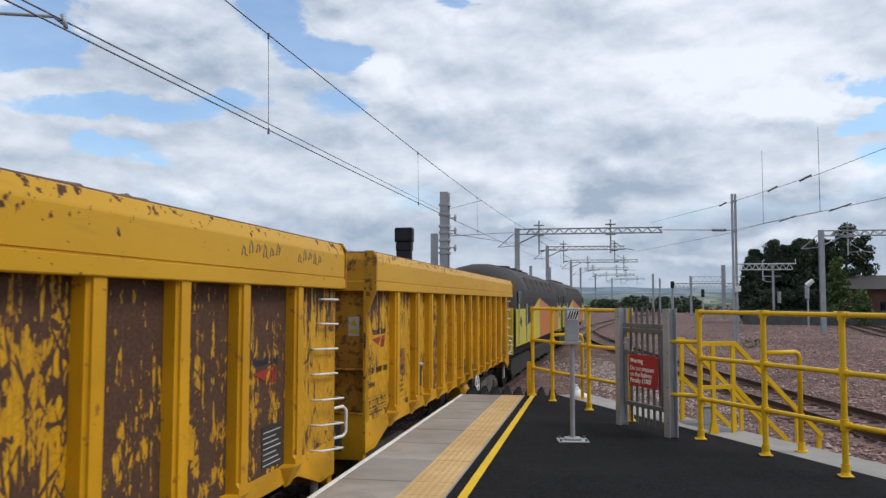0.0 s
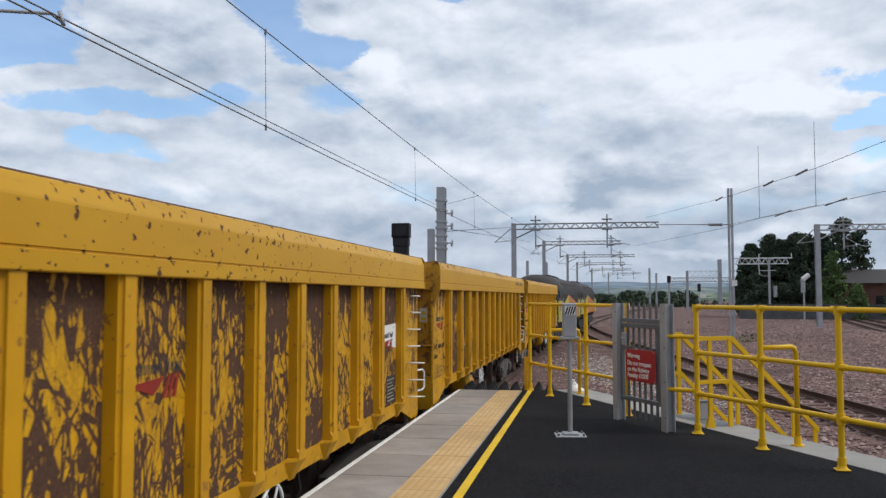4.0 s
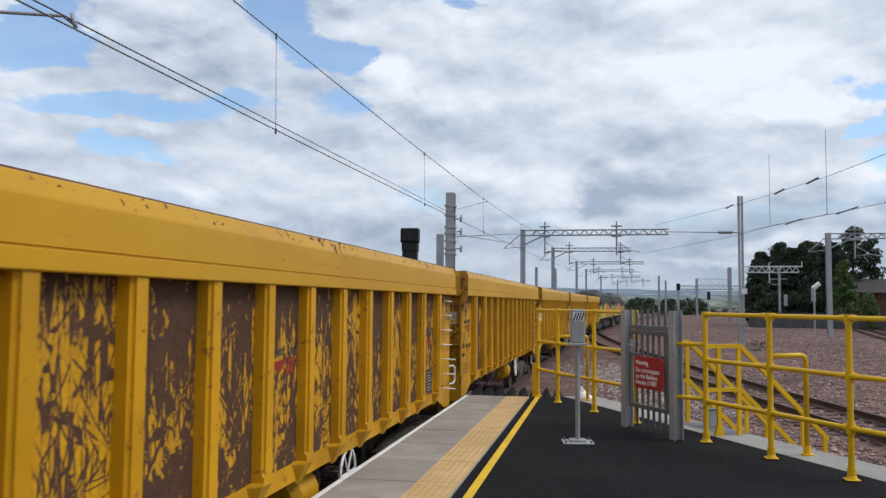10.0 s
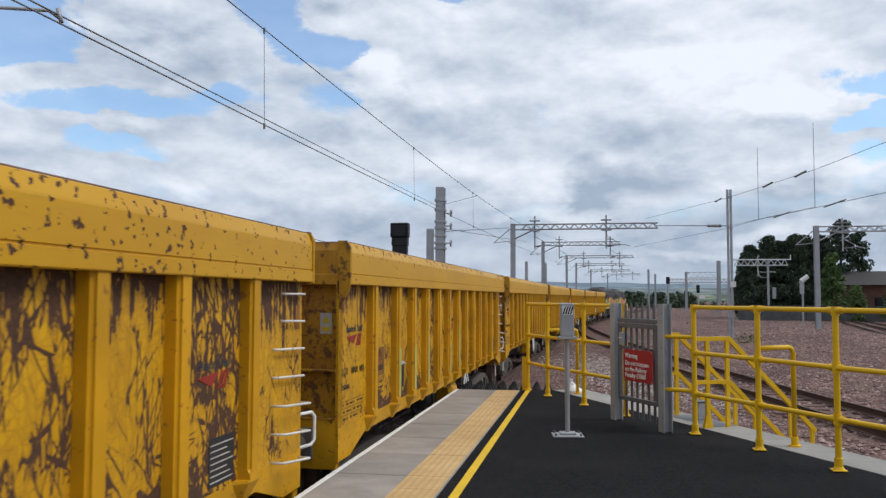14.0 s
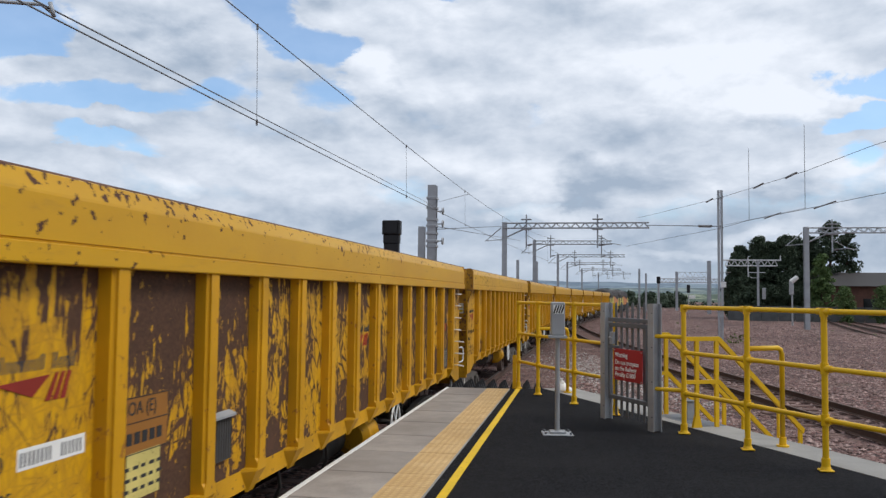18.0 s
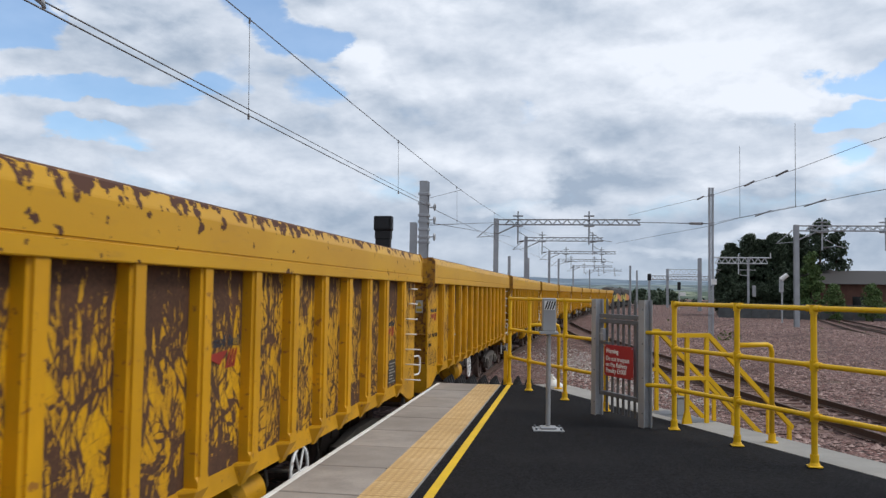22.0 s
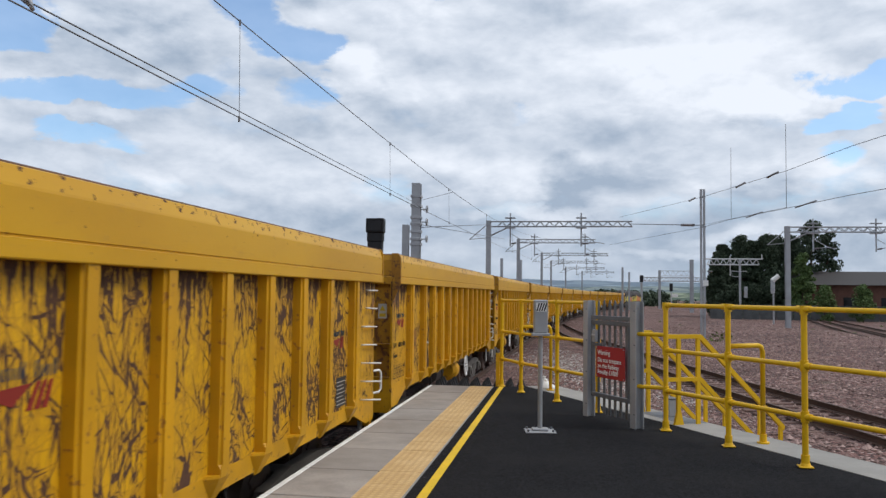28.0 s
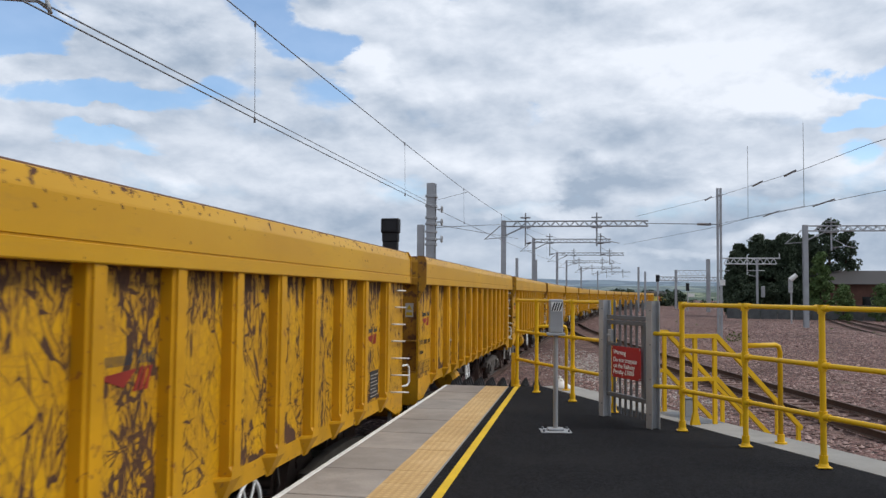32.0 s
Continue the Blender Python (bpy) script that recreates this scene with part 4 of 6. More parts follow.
def wheelset(parent, y, wheel_r=0.46, material="wheel"):
    """Two flanged wheels on an axle, turning about x."""
    bm = bm_new()
    for s in (-1, 1):
        rod(bm, (s * 0.70, 0, 0), (s * 0.83, 0, 0), wheel_r, 24)
        rod(bm, (s * 0.67, 0, 0), (s * 0.70, 0, 0), wheel_r + 0.03, 24)
        rod(bm, (s * 0.83, 0, 0), (s * 0.86, 0, 0), wheel_r * 0.35, 12)
        for k in range(4):
            a = k * math.pi / 2
            box(bm, s * 0.832 - 0.012, s * 0.832 + 0.012, math.cos(a) * 0.28 - 0.05, math.cos(a) * 0.28 + 0.05, math.sin(a) * 0.28 - 0.05, math.sin(a) * 0.28 + 0.05)
    rod(bm, (-0.98, 0, 0), (0.98, 0, 0), 0.08, 10)
    ob = part("wheelset", bm, material, parent)
    ob.location = (0, y, wheel_r)
    return ob


def bogie(parent, y, base=1.8, wheel_r=0.46):
    b = part("bogie", prism(bm_new(), [(-0.9, 0.42), (-0.9, 0.62), (0.9, 0.62), (0.9, 0.42)], y - 0.2, y + 0.2, "y"), "under", parent)
    for s in (-1, 1):
        x = s * 0.98
        bm = bm_new()
        prism(bm, [(y - base / 2 - 0.3, 0.50), (y - base / 2 - 0.3, 0.64), (y - 0.45, 0.74), (y + 0.45, 0.74), (y + base / 2 + 0.3, 0.64),
                   (y + base / 2 + 0.3, 0.50), (y + 0.5, 0.38), (y + 0.4, 0.24), (y - 0.4, 0.24), (y - 0.5, 0.38)], x - 0.06, x + 0.06, "x")
        part("side_frame", bm, "under", b)
        for k in (-1, 1):
            bm = bm_new()
            box(bm, x - 0.02, x + s * 0.13, y + k * base / 2 - 0.14, y + k * base / 2 + 0.14, wheel_r - 0.13, wheel_r + 0.13, 0.02)
            rod(bm, (x + s * 0.12, y + k * base / 2, wheel_r), (x + s * 0.16, y + k * base / 2, wheel_r), 0.085, 12)
            part("axle_box", bm, "under", b)
        bm = bm_new()
        for k in (-0.2, 0.0, 0.2):
            rod(bm, (x + s * 0.02, y + k, 0.28), (x + s * 0.02, y + k, 0.6), 0.075, 10)
        part("spring", bm, "under", b)
    for k in (-1, 1):
        WHEELS.append(wheelset(b, y + k * base / 2, wheel_r))
    return b


def build_wagon():
    w = thing("ballast_wagon", "yellow steel bogie ballast wagon with scraped ribbed sides", "railway wagon", "wagons of the train")
    edges = [0.0, *RIBS, BODY]
    zb, zt = 1.10, 2.76           # panel foot and top above the rail
    shared = {}
    for s in (1, -1):
        for i, (a, b) in enumerate(zip(edges, edges[1:])):
            wide = round(b - a, 3)
            last = i in (0, len(edges) - 2)
            if (wide, s, last) not in shared:
                shared[wide, s, last] = to_mesh("side_panel", box(bm_new(), -0.012, 0.012, -wide / 2, wide / 2, -(zt - zb) / 2, (zt - zb) / 2), "panel_end" if last else "panel")
            part("side_panel", shared[wide, s, last], "", w, at=(s * (SKIN - 0.012), BACK + (a + b) / 2, (zt + zb) / 2))
        # stakes: tapered at the foot, with a gusset below
        bm = bm_new()
        h = 0.085
        lo, mid, hi = 1.205, 1.30, 2.735
        x0, x1 = s * SKIN, s * (FACE - 0.006)
        sec = [(-h - 0.008, 0), (-h, 1), (h, 1), (h + 0.008, 0)]
        rings = []
        for z, k in ((lo, 0.97), (mid, 1.0), (hi, 1.0)):
            rings.append([bm.verts.new((x0 + (x1 - x0) * t * k, u, z)) for u, t in sec])
        for ra, rb in zip(rings, rings[1:]):
            for j in range(4):
                bm.faces.new((ra[j], ra[(j + 1) % 4], rb[(j + 1) % 4], rb[j]))
        bm.faces.new(rings[0][::-1])
        bm.faces.new(rings[-1])
        bmesh.ops.bevel(bm, geom=[e for e in bm.edges if abs(e.verts[0].co.z - e.verts[1].co.z) > 1 and abs(e.verts[0].co.x - x1) < 0.01], offset=0.026, segments=3, affect="EDGES")
        stake = to_mesh("stake", bm, "rib")
        bm = bm_new()
        rings = [[bm.verts.new((s * x, u, z)) for x, u in ((SKIN - 0.004, -w2), (x2, -w1), (x2, w1), (SKIN - 0.004, w2))]
                 for z, x2, w1, w2 in ((1.228, FACE - 0.012, 0.10, 0.19), (1.205, FACE - 0.012, 0.10, 0.19), (1.03, SKIN + 0.006, 0.05, 0.07))]
        for ra, rb in zip(rings, rings[1:]):
            for j in range(4):
                bm.faces.new((ra[j], ra[(j + 1) % 4], rb[(j + 1) % 4], rb[j]))
        bm.faces.new(rings[0])
        bm.faces.new(rings[-1][::-1])
        gus = to_mesh("gusset", bm, "rib")
        for r in RIBS:
            st = part("stake", stake, "", w, at=(0, BACK + r, 0))
            part("gusset", gus, "", st)
        # sill below the panels, stepped up over the bogies
        bm = bm_new()
        y0, y1 = BACK, -BACK
        prism(bm, [(y0, 0.88), (y0 + 0.42, 0.88), (y0 + 1.0, 1.06), (y1 - 1.0, 1.06), (y1 - 0.42, 0.88), (y1, 0.88), (y1, 1.22), (y0, 1.22)], s * (SKIN - 0.026), s * (SKIN + 0.004), "x")
        part("side_sill", bm, "sill", w)
        # top band: lip, groove and a rim that leans in
        bm = bm_new()
        prof = [(SKIN - 0.02, 2.722), (FACE + 0.004, 2.722), (FACE + 0.009, 2.73), (FACE + 0.009, 2.820), (FACE - 0.006, 2.825), (FACE - 0.006, 2.834), (FACE + 0.002, 2.839),
                (FACE + 0.002, 3.055), (FACE - 0.001, 3.07), (FACE - 0.032, 3.160), (FACE - 0.055, 3.172), (FACE - 0.09, 3.172), (FACE - 0.11, 3.14), (SKIN - 0.02, 2.78)]
        prism(bm, [(s * u, v) for u, v in prof], BACK + 0.04, -BACK - 0.04, "y")
        part("top_band", bm, "band", w)
        bm = bm_new()
        prism(bm, [(s * (FACE - 0.115), 3.16), (s * (FACE - 0.115), 3.180), (s * (FACE - 0.060), 3.180), (s * (FACE - 0.043), 3.167), (s * (FACE - 0.055), 3.160)], BACK + 0.03, -BACK - 0.03, "y")
        part("rim", bm, "inside", w, "rust-brown worn rim")
    # ends
    for e in (-1, 1):
        ye = e * BODY / 2
        bm = bm_new()
        box(bm, -SKIN + 0.03, SKIN - 0.03, ye - e * 0.11 - 0.012, ye - e * 0.11 + 0.012, 1.10, 2.78)
        part("end_panel", bm, "end", w, "dirty yellow end sheet, its colour darkened for shade")
        bm = bm_new()
        prism(bm, [(ye - e * 0.12, 2.722), (ye, 2.722), (ye, 2.825), (ye - e * 0.015, 2.835), (ye - e * 0.01, 3.08), (ye - e * 0.04, 3.165), (ye - e * 0.09, 3.165), (ye - e * 0.12, 2.80)], -FACE + 0.07, FACE - 0.07, "x")
        part("end_band", bm, "end_top", w)
        bm = bm_new()
        prism(bm, [(ye - e * 0.13, 3.155), (ye - e * 0.13, 3.176), (ye - e * 0.055, 3.176), (ye - e * 0.034, 3.160)], -FACE + 0.07, FACE - 0.07, "x")
        part("rim", bm, "inside", w, "rust-brown worn rim")
        for s in (1, -1):
            bm = bm_new()
            low = 2.46 if e < 0 else 2.70
            prism(bm, [(s * (FACE + 0.012), 2.72), (s * (FACE + 0.012), 3.11), (s * (FACE - 0.03), 3.182), (s * (SKIN - 0.02), 3.182), (s * (SKIN - 0.02), low), (s * (SKIN + 0.012), low)], ye - e * 0.045, ye, "y")
            part("corner_plate", bm, "corner", w, "rusty corner bracket")
            bm = bm_new()
            box(bm, min(s * (SKIN - 0.03), s * SKIN), max(s * (SKIN - 0.03), s * SKIN), min(ye, ye - e * 0.13), max(ye, ye - e * 0.13), 0.88, 2.76)
            part("corner_post", bm, "sill", w)
            bm = bm_new()
            box(bm, s * 0.66 - 0.085, s * 0.66 + 0.085, min(ye - e * 0.10, ye + e * 0.005), max(ye - e * 0.10, ye + e * 0.005), 1.1, 2.73, 0.012)
            part("end_stake", bm, "rib", w)
            # buffers
            bm = bm_new()
            rod(bm, (s * 0.875, ye - e * 0.1, 1.06), (s * 0.875, ye + e * 0.30, 1.06), 0.105, 16)
            rod(bm, (s * 0.875, ye + e * 0.30, 1.06), (s * 0.875, ye + e * 0.55, 1.06), 0.08, 16)
            buf = part("buffer", bm, "under", w)
            bm = bm_new()
            rod(bm, (s * 0.875, ye + e * 0.55, 1.06), (s * 0.875, ye + e * 0.592, 1.06), 0.225, 20)
            part("buffer_head", bm, "under", buf)
            bm = bm_new()
            box(bm, s * 0.875 - 0.17, s * 0.875 + 0.17, min(ye, ye + e * 0.03), max(ye, ye + e * 0.03), 0.90, 1.23, 0.01)
            part("buffer_plate", bm, "under", buf)
        for z in (1.83, 1.33):
            bm = bm_new()
            box(bm, -SKIN + 0.03, SKIN - 0.03, min(ye - e * 0.10, ye + e * 0.015), max(ye - e * 0.10, ye + e * 0.015), z - 0.02, z, 0.004)
            part("end_shelf", bm, "end", w)
        bm = bm_new()
        box(bm, -SKIN + 0.02, SKIN - 0.02, min(ye - e * 0.12, ye), max(ye - e * 0.12, ye), 0.80, 1.31, 0.006)
        part("headstock", bm, "sill", w)
        bm = bm_new()
        box(bm, -0.09, 0.09, min(ye, ye + e * 0.28), max(ye, ye + e * 0.28), 0.94, 1.08, 0.02)
        pipe(bm, [(0, ye + e * 0.25, 1.0), (0, ye + e * 0.42, 0.86), (0, ye + e * 0.58, 0.84)], 0.045, 8)
        part("coupling", bm, "under", w)
        bm = bm_new()
        pipe(bm, [(0.33, ye, 0.92), (0.34, ye + e * 0.25, 0.72), (0.30, ye + e * 0.5, 0.62), (0.22, ye + e * 0.58, 0.70)], 0.024, 8)
        part("brake_hose", bm, "rubber", w)
        bm = bm_new()
        box(bm, SKIN - 0.235, SKIN - 0.105, min(ye - e * 0.096, ye - e * 0.088), max(ye - e * 0.096, ye - e * 0.088), 2.20, 2.42)
        sign = part("warning_plate", bm, "dull_white", w, "white plate with a yellow triangle")
        yy = ye - e * 0.087
        bm = bm_new()
        prism(bm, [(SKIN - 0.215, 2.315), (SKIN - 0.125, 2.315), (SKIN - 0.17, 2.40)], min(yy, yy + e * 0.003), max(yy, yy + e * 0.003), "y")
        box(bm, SKIN - 0.22, SKIN - 0.12, min(yy, yy + e * 0.003), max(yy, yy + e * 0.003), 2.225, 2.275)
        part("triangle", bm, "warn", sign)
    # ladder rungs at the leading end, on the platform side and beyond
    for s in (1, -1):
        for k in range(7):
            z = 2.615 - 0.232 * k
            drop = 0.012 * k
            y1, y0 = -BACK - 0.05, -BACK - (0.52 if k < 2 else 0.70)
            out = s * (SKIN + (0.05 if k < 4 else 0.115))
            bm = bm_new()
            pipe(bm, [(s * SKIN, y0, z), (out, y0 + 0.02, z), (out, y1 - 0.02, z - drop), (s * SKIN, y1, z - drop)], 0.0115, 6)
            part("ladder_rung", bm, "rung", w, "chipped white painted rung")
        bm = bm_new()
        pipe(bm, [(s * (SKIN - 0.03), -BACK - 0.02, 1.52), (s * (SKIN + 0.03), -BACK + 0.20, 1.52), (s * (SKIN + 0.05), -BACK + 0.24, 1.48),
                  (s * (SKIN + 0.05), -BACK + 0.24, 1.26), (s * (SKIN + 0.03), -BACK + 0.20, 1.22), (s * (SKIN - 0.03), -BACK - 0.02, 1.22)], 0.016, 6)
        part("grab_handle", bm, "white", w, "bent white grab handle")
        bm = bm_new()
        pipe(bm, [(s * 1.16, -BACK, 0.95), (s * 1.16, -BACK + 0.16, 0.84), (s * 1.16, -BACK + 0.34, 0.84), (s * 1.16, -BACK + 0.38, 1.0)], 0.014, 6)
        part("coupling_handle", bm, "white", w, "white uncoupling bar")
        # hand wheel of the brake below the sill
        bm = bm_new()
        yw = BACK + 8.2
        torus(bm, (s * 1.30, yw, 0.83), 0.245, 0.017)
        for k in range(3):
            a = k * math.pi / 3
            rod(bm, (s * 1.30, yw - 0.24 * math.cos(a), 0.83 - 0.24 * math.sin(a)), (s * 1.30, yw + 0.24 * math.cos(a), 0.83 + 0.24 * math.sin(a)), 0.011, 6)
        wh = part("brake_wheel", bm, "white", w, "white spoked brake hand wheel")
        part("spindle", rod(bm_new(), (s * 1.0, yw, 0.83), (s * 1.30, yw, 0.83), 0.02, 8), "under", wh)
        bm = bm_new()
        pipe(bm, [(s * 1.29, yw - 0.55, 1.18), (s * 1.31, yw - 0.55, 1.30), (s * 1.31, yw - 0.57, 1.42)], 0.013, 6)
        part("lever", bm, "white", w, "white release lever")
        # data plate in its bracket
        bm = bm_new()
        yp = BACK + 2.58
        box(bm, min(s * (SKIN + 0.01), s * (SKIN + 0.03)), max(s * (SKIN + 0.01), s * (SKIN + 0.03)), yp - 0.16, yp + 0.16, 1.37, 1.68, 0.004)
        plate = part("label_clip", bm, "plate", w, "grey wire-mesh label clip")
        part("clip_hood", prism(bm_new(), [(s * SKIN, 1.70), (s * (SKIN + 0.06), 1.685), (s * (SKIN + 0.06), 1.702), (s * SKIN, 1.725)], yp - 0.17, yp + 0.17, "y"), "galv", plate, "pale rim")
        bm = bm_new()
        for k in range(8):
            rod(bm, (s * (SKIN + 0.034), yp - 0.14 + 0.04 * k, 1.38), (s * (SKIN + 0.034), yp - 0.14 + 0.04 * k, 1.68), 0.004, 4)
        part("clip_wire", bm, "under", plate)["kind"] = "stuff"
        yq = -BACK - 1.62
        bm = bm_new()
        box(bm, min(s * (SKIN + 0.001), s * (SKIN + 0.005)), max(s * (SKIN + 0.001), s * (SKIN + 0.005)), yq - 0.2, yq + 0.2, 1.26, 1.60)
        grid = part("data_panel", bm, "ink", w, "black data table")
        bm = bm_new()
        for k in range(7):
            box(bm, min(s * (SKIN + 0.005), s * (SKIN + 0.007)), max(s * (SKIN + 0.005), s * (SKIN + 0.007)), yq - 0.18, yq + 0.18 - 0.05 * (k % 3), 1.287 + k * 0.043, 1.296 + k * 0.043)
        part("data_mark", bm, "dull_white", grid)["kind"] = "stuff"
    # emblems: a red wedge with rays, and a row of plain bars for the name above it
    for y0, size, z in ((BACK + 0.25, 0.95, 2.12), (-BACK - 2.02, 0.82, 2.0), (BACK + 6.03, 1.0, 2.06)):
        xx = SKIN + 0.002
        bm = bm_new()
        u = 0.62 * size
        prism(bm, [(y0, z + 0.035), (y0 + u * 0.66, z + 0.058), (y0 + u * 0.44, z - 0.045 * size)], xx, xx + 0.003, "x")
        for k in range(3):
            a, c = y0 + u * (0.60 + 0.10 * k), y0 + u * (0.73 + 0.085 * k)
            prism(bm, [(a, z - 0.075 * size), (a + 0.045 * size, z - 0.075 * size), (c + 0.03 * size, z + 0.066), (c, z + 0.062)], xx, xx + 0.003, "x")
        emblem = part("emblem", bm, "logo_red", w, "red wedge emblem with rays")
        bm = bm_new()
        for k in range(12):
            if k == 7:
                continue
            a = y0 + 0.01 + k * 0.0515 * size
            tall = (0.085 if k in (0, 6, 8, 11) else 0.058) * size
            for b in (0.0, 0.024):
                prism(bm, [(a + b * size, z + 0.085), (a + (b + 0.006) * size, z + 0.085), (a + (b + 0.016) * size, z + 0.085 + tall), (a + (b + 0.010) * size, z + 0.085 + tall)], xx, xx + 0.003, "x")
        part("name_mark", bm, "blue_ink", emblem, "dark blue bars")["kind"] = "stuff"
    bm = bm_new()
    box(bm, SKIN + 0.001, SKIN + 0.004, BACK + 0.09, BACK + 0.18, 2.42, 2.66)
    sticker = part("sticker", bm, "brown_patch", w, "small faded sticker")
    bm = bm_new()
    for k in range(4):
        box(bm, SKIN + 0.004, SKIN + 0.006, BACK + 0.10, BACK + 0.165 - 0.012 * (k % 2), 2.46 + k * 0.028, 2.47 + k * 0.028)
    part("sticker_mark", bm, "ink", sticker)["kind"] = "stuff"
    part("notice_plate", box(bm_new(), SKIN + 0.001, SKIN + 0.005, -BACK - 0.17, -BACK - 0.07, 2.30, 2.50), "brown_patch", w, "small faded notice plate")
    part("lamp_bracket", box(bm_new(), 0.64, 0.72, BACK - 0.03, BACK + 0.03, 1.50, 1.58, 0.006), "white", w, "small white lamp bracket")
    words("3170", 0.112, "ink", w, "running_number", (SKIN + 0.002, BACK + 0.10, 1.75))
    words("Ealnos", 0.112, "ink", w, "type_lettering", (SKIN + 0.002, BACK + 0.10, 1.60))
    bm = bm_new()
    xx = SKIN + 0.002
    for k in range(8):
        if k != 4:
            for b in (0.0, 0.03):
                box(bm, xx, xx + 0.003, BACK + 0.44 + b + k * 0.062, BACK + 0.449 + b + k * 0.062, 1.752, 1.82)
    part("number_mark", bm, "ink", w)["kind"] = "stuff"
    bm = bm_new()
    for r in range(3):
        box(bm, xx, xx + 0.003, BACK + 0.12, BACK + 0.92, 1.475 - r * 0.075, 1.479 - r * 0.075)
        for k in range(6):
            box(bm, xx, xx + 0.003, BACK + 0.16 + k * 0.125, BACK + 0.16 + k * 0.125 + 0.03 + 0.03 * ((k + r) % 3), 1.43 - r * 0.075, 1.45 - r * 0.075)
    part("load_table", bm, "ink", w, "small black load table")["kind"] = "stuff"
    bm = bm_new()
    yb = BACK + 1.30
    box(bm, xx - 0.001, xx + 0.002, yb, yb + 0.52, 1.63, 1.97)
    patch = part("class_patch", bm, "brown_patch", w, "faded orange patch with black lettering")
    words("IOA (E)", 0.112, "ink", patch, "class_lettering", (xx + 0.003, yb + 0.03, 1.865))
    bm = bm_new()
    for k in range(5):
        box(bm, xx + 0.003, xx + 0.005, yb + 0.05 + k * 0.085, yb + 0.11 + k * 0.085, 1.69, 1.76)
    for z in (1.632, 1.815, 1.964):
        box(bm, xx + 0.003, xx + 0.005, yb, yb + 0.52, z, z + 0.005)
    part("class_mark", bm, "ink", patch)["kind"] = "stuff"
    bm = bm_new()
    for r in range(3):
        for k in range(5):
            box(bm, xx, xx + 0.003, yb + 0.04 + k * 0.09, yb + 0.04 + k * 0.09 + 0.05 + 0.015 * ((k * 3 + r) % 2), 1.54 - r * 0.065, 1.562 - r * 0.065)
    part("note_mark", bm, "ink", w)["kind"] = "stuff"
    # inside and below
    bm = bm_new()
    box(bm, -SKIN + 0.03, SKIN - 0.03, BACK + 0.2, -BACK - 0.2, 1.10, 1.16)
    part("floor", bm, "inside", w)
    bm = bm_new()
    for x in (-0.42, 0.42):
        box(bm, x - 0.08, x + 0.08, BACK + 0.1, -BACK - 0.1, 0.74, 1.10)
    part("underframe", bm, "under", w)
    bm = bm_new()
    rod(bm, (0.75, -0.75, 0.78), (0.75, 0.45, 0.78), 0.2, 14)
    part("air_tank", bm, "under", w)
    for s in (1, -1):
        bm = bm_new()
        rod(bm, (s * 1.02, BACK + 7.05, 0.80), (s * 1.02, BACK + 7.47, 0.80), 0.235, 20)
        rod(bm, (s * 1.02, BACK + 6.99, 0.80), (s * 1.02, BACK + 7.05, 0.80), 0.15, 20, 0.235)
        gear = part("brake_cylinder", bm, "sill", w, "round yellow brake cylinder")
        part("hanger", box(bm_new(), s * 1.02 - 0.05, s * 1.02 + 0.05, BACK + 7.19, BACK + 7.33, 1.02, 1.12), "under", gear)
        for yy in (BACK + 0.20, -BACK - 0.32):
            part("step_plate", box(bm_new(), s * 1.20 - 0.02, s * 1.20 + 0.02, yy, yy + 0.13, 0.52, 0.90, 0.004), "dull_white", w, "pale hanging step plate")
        for yy in (-2.6, -1.2, 0.9, 2.4):
            bm = bm_new()
            pipe(bm, [(s * 1.12, yy, 1.08), (s * 1.14, yy + 0.02, 0.80), (s * 1.06, yy + 0.10, 0.66), (s * 1.0, yy + 0.3, 0.62)], 0.020, 6)
            part("brake_rod", bm, "under", w)
    bogie(w, BACK + 2.05)
    bogie(w, -BACK - 2.05)
    return w


WAGONS = [build_wagon()]


def heap(parent):
    bm = bm_new()
    nx, ny = 20, 120
    g = []
    for j in range(ny + 1):
        y = BACK + 0.25 + (BODY - 0.5) * j / ny
        row = []
        for i in range(nx + 1):
            x = -1.2 + 2.4 * i / nx
            z = 3.07 + 0.24 * (1 - abs(x) / 1.2) + 0.16 * noise.noise(Vector((x * 1.4, y * 1.1, 3))) + 0.06 * noise.noise(Vector((x * 6, y * 6, 9)))
            z += 0.17 * math.exp(-((x - 0.95) / 0.32) ** 2 - ((y - 3.5) / 0.7) ** 2)
            row.append(bm.verts.new((x, y, z if 0 < j < ny and 0 < i < nx else 2.8)))
        g.append(row)
    for a, b in zip(g, g[1:]):
        for i in range(nx):
            bm.faces.new((a[i], a[i + 1], b[i + 1], b[i]))
    part("load", bm, "spoil", parent, "heaped brown spoil")


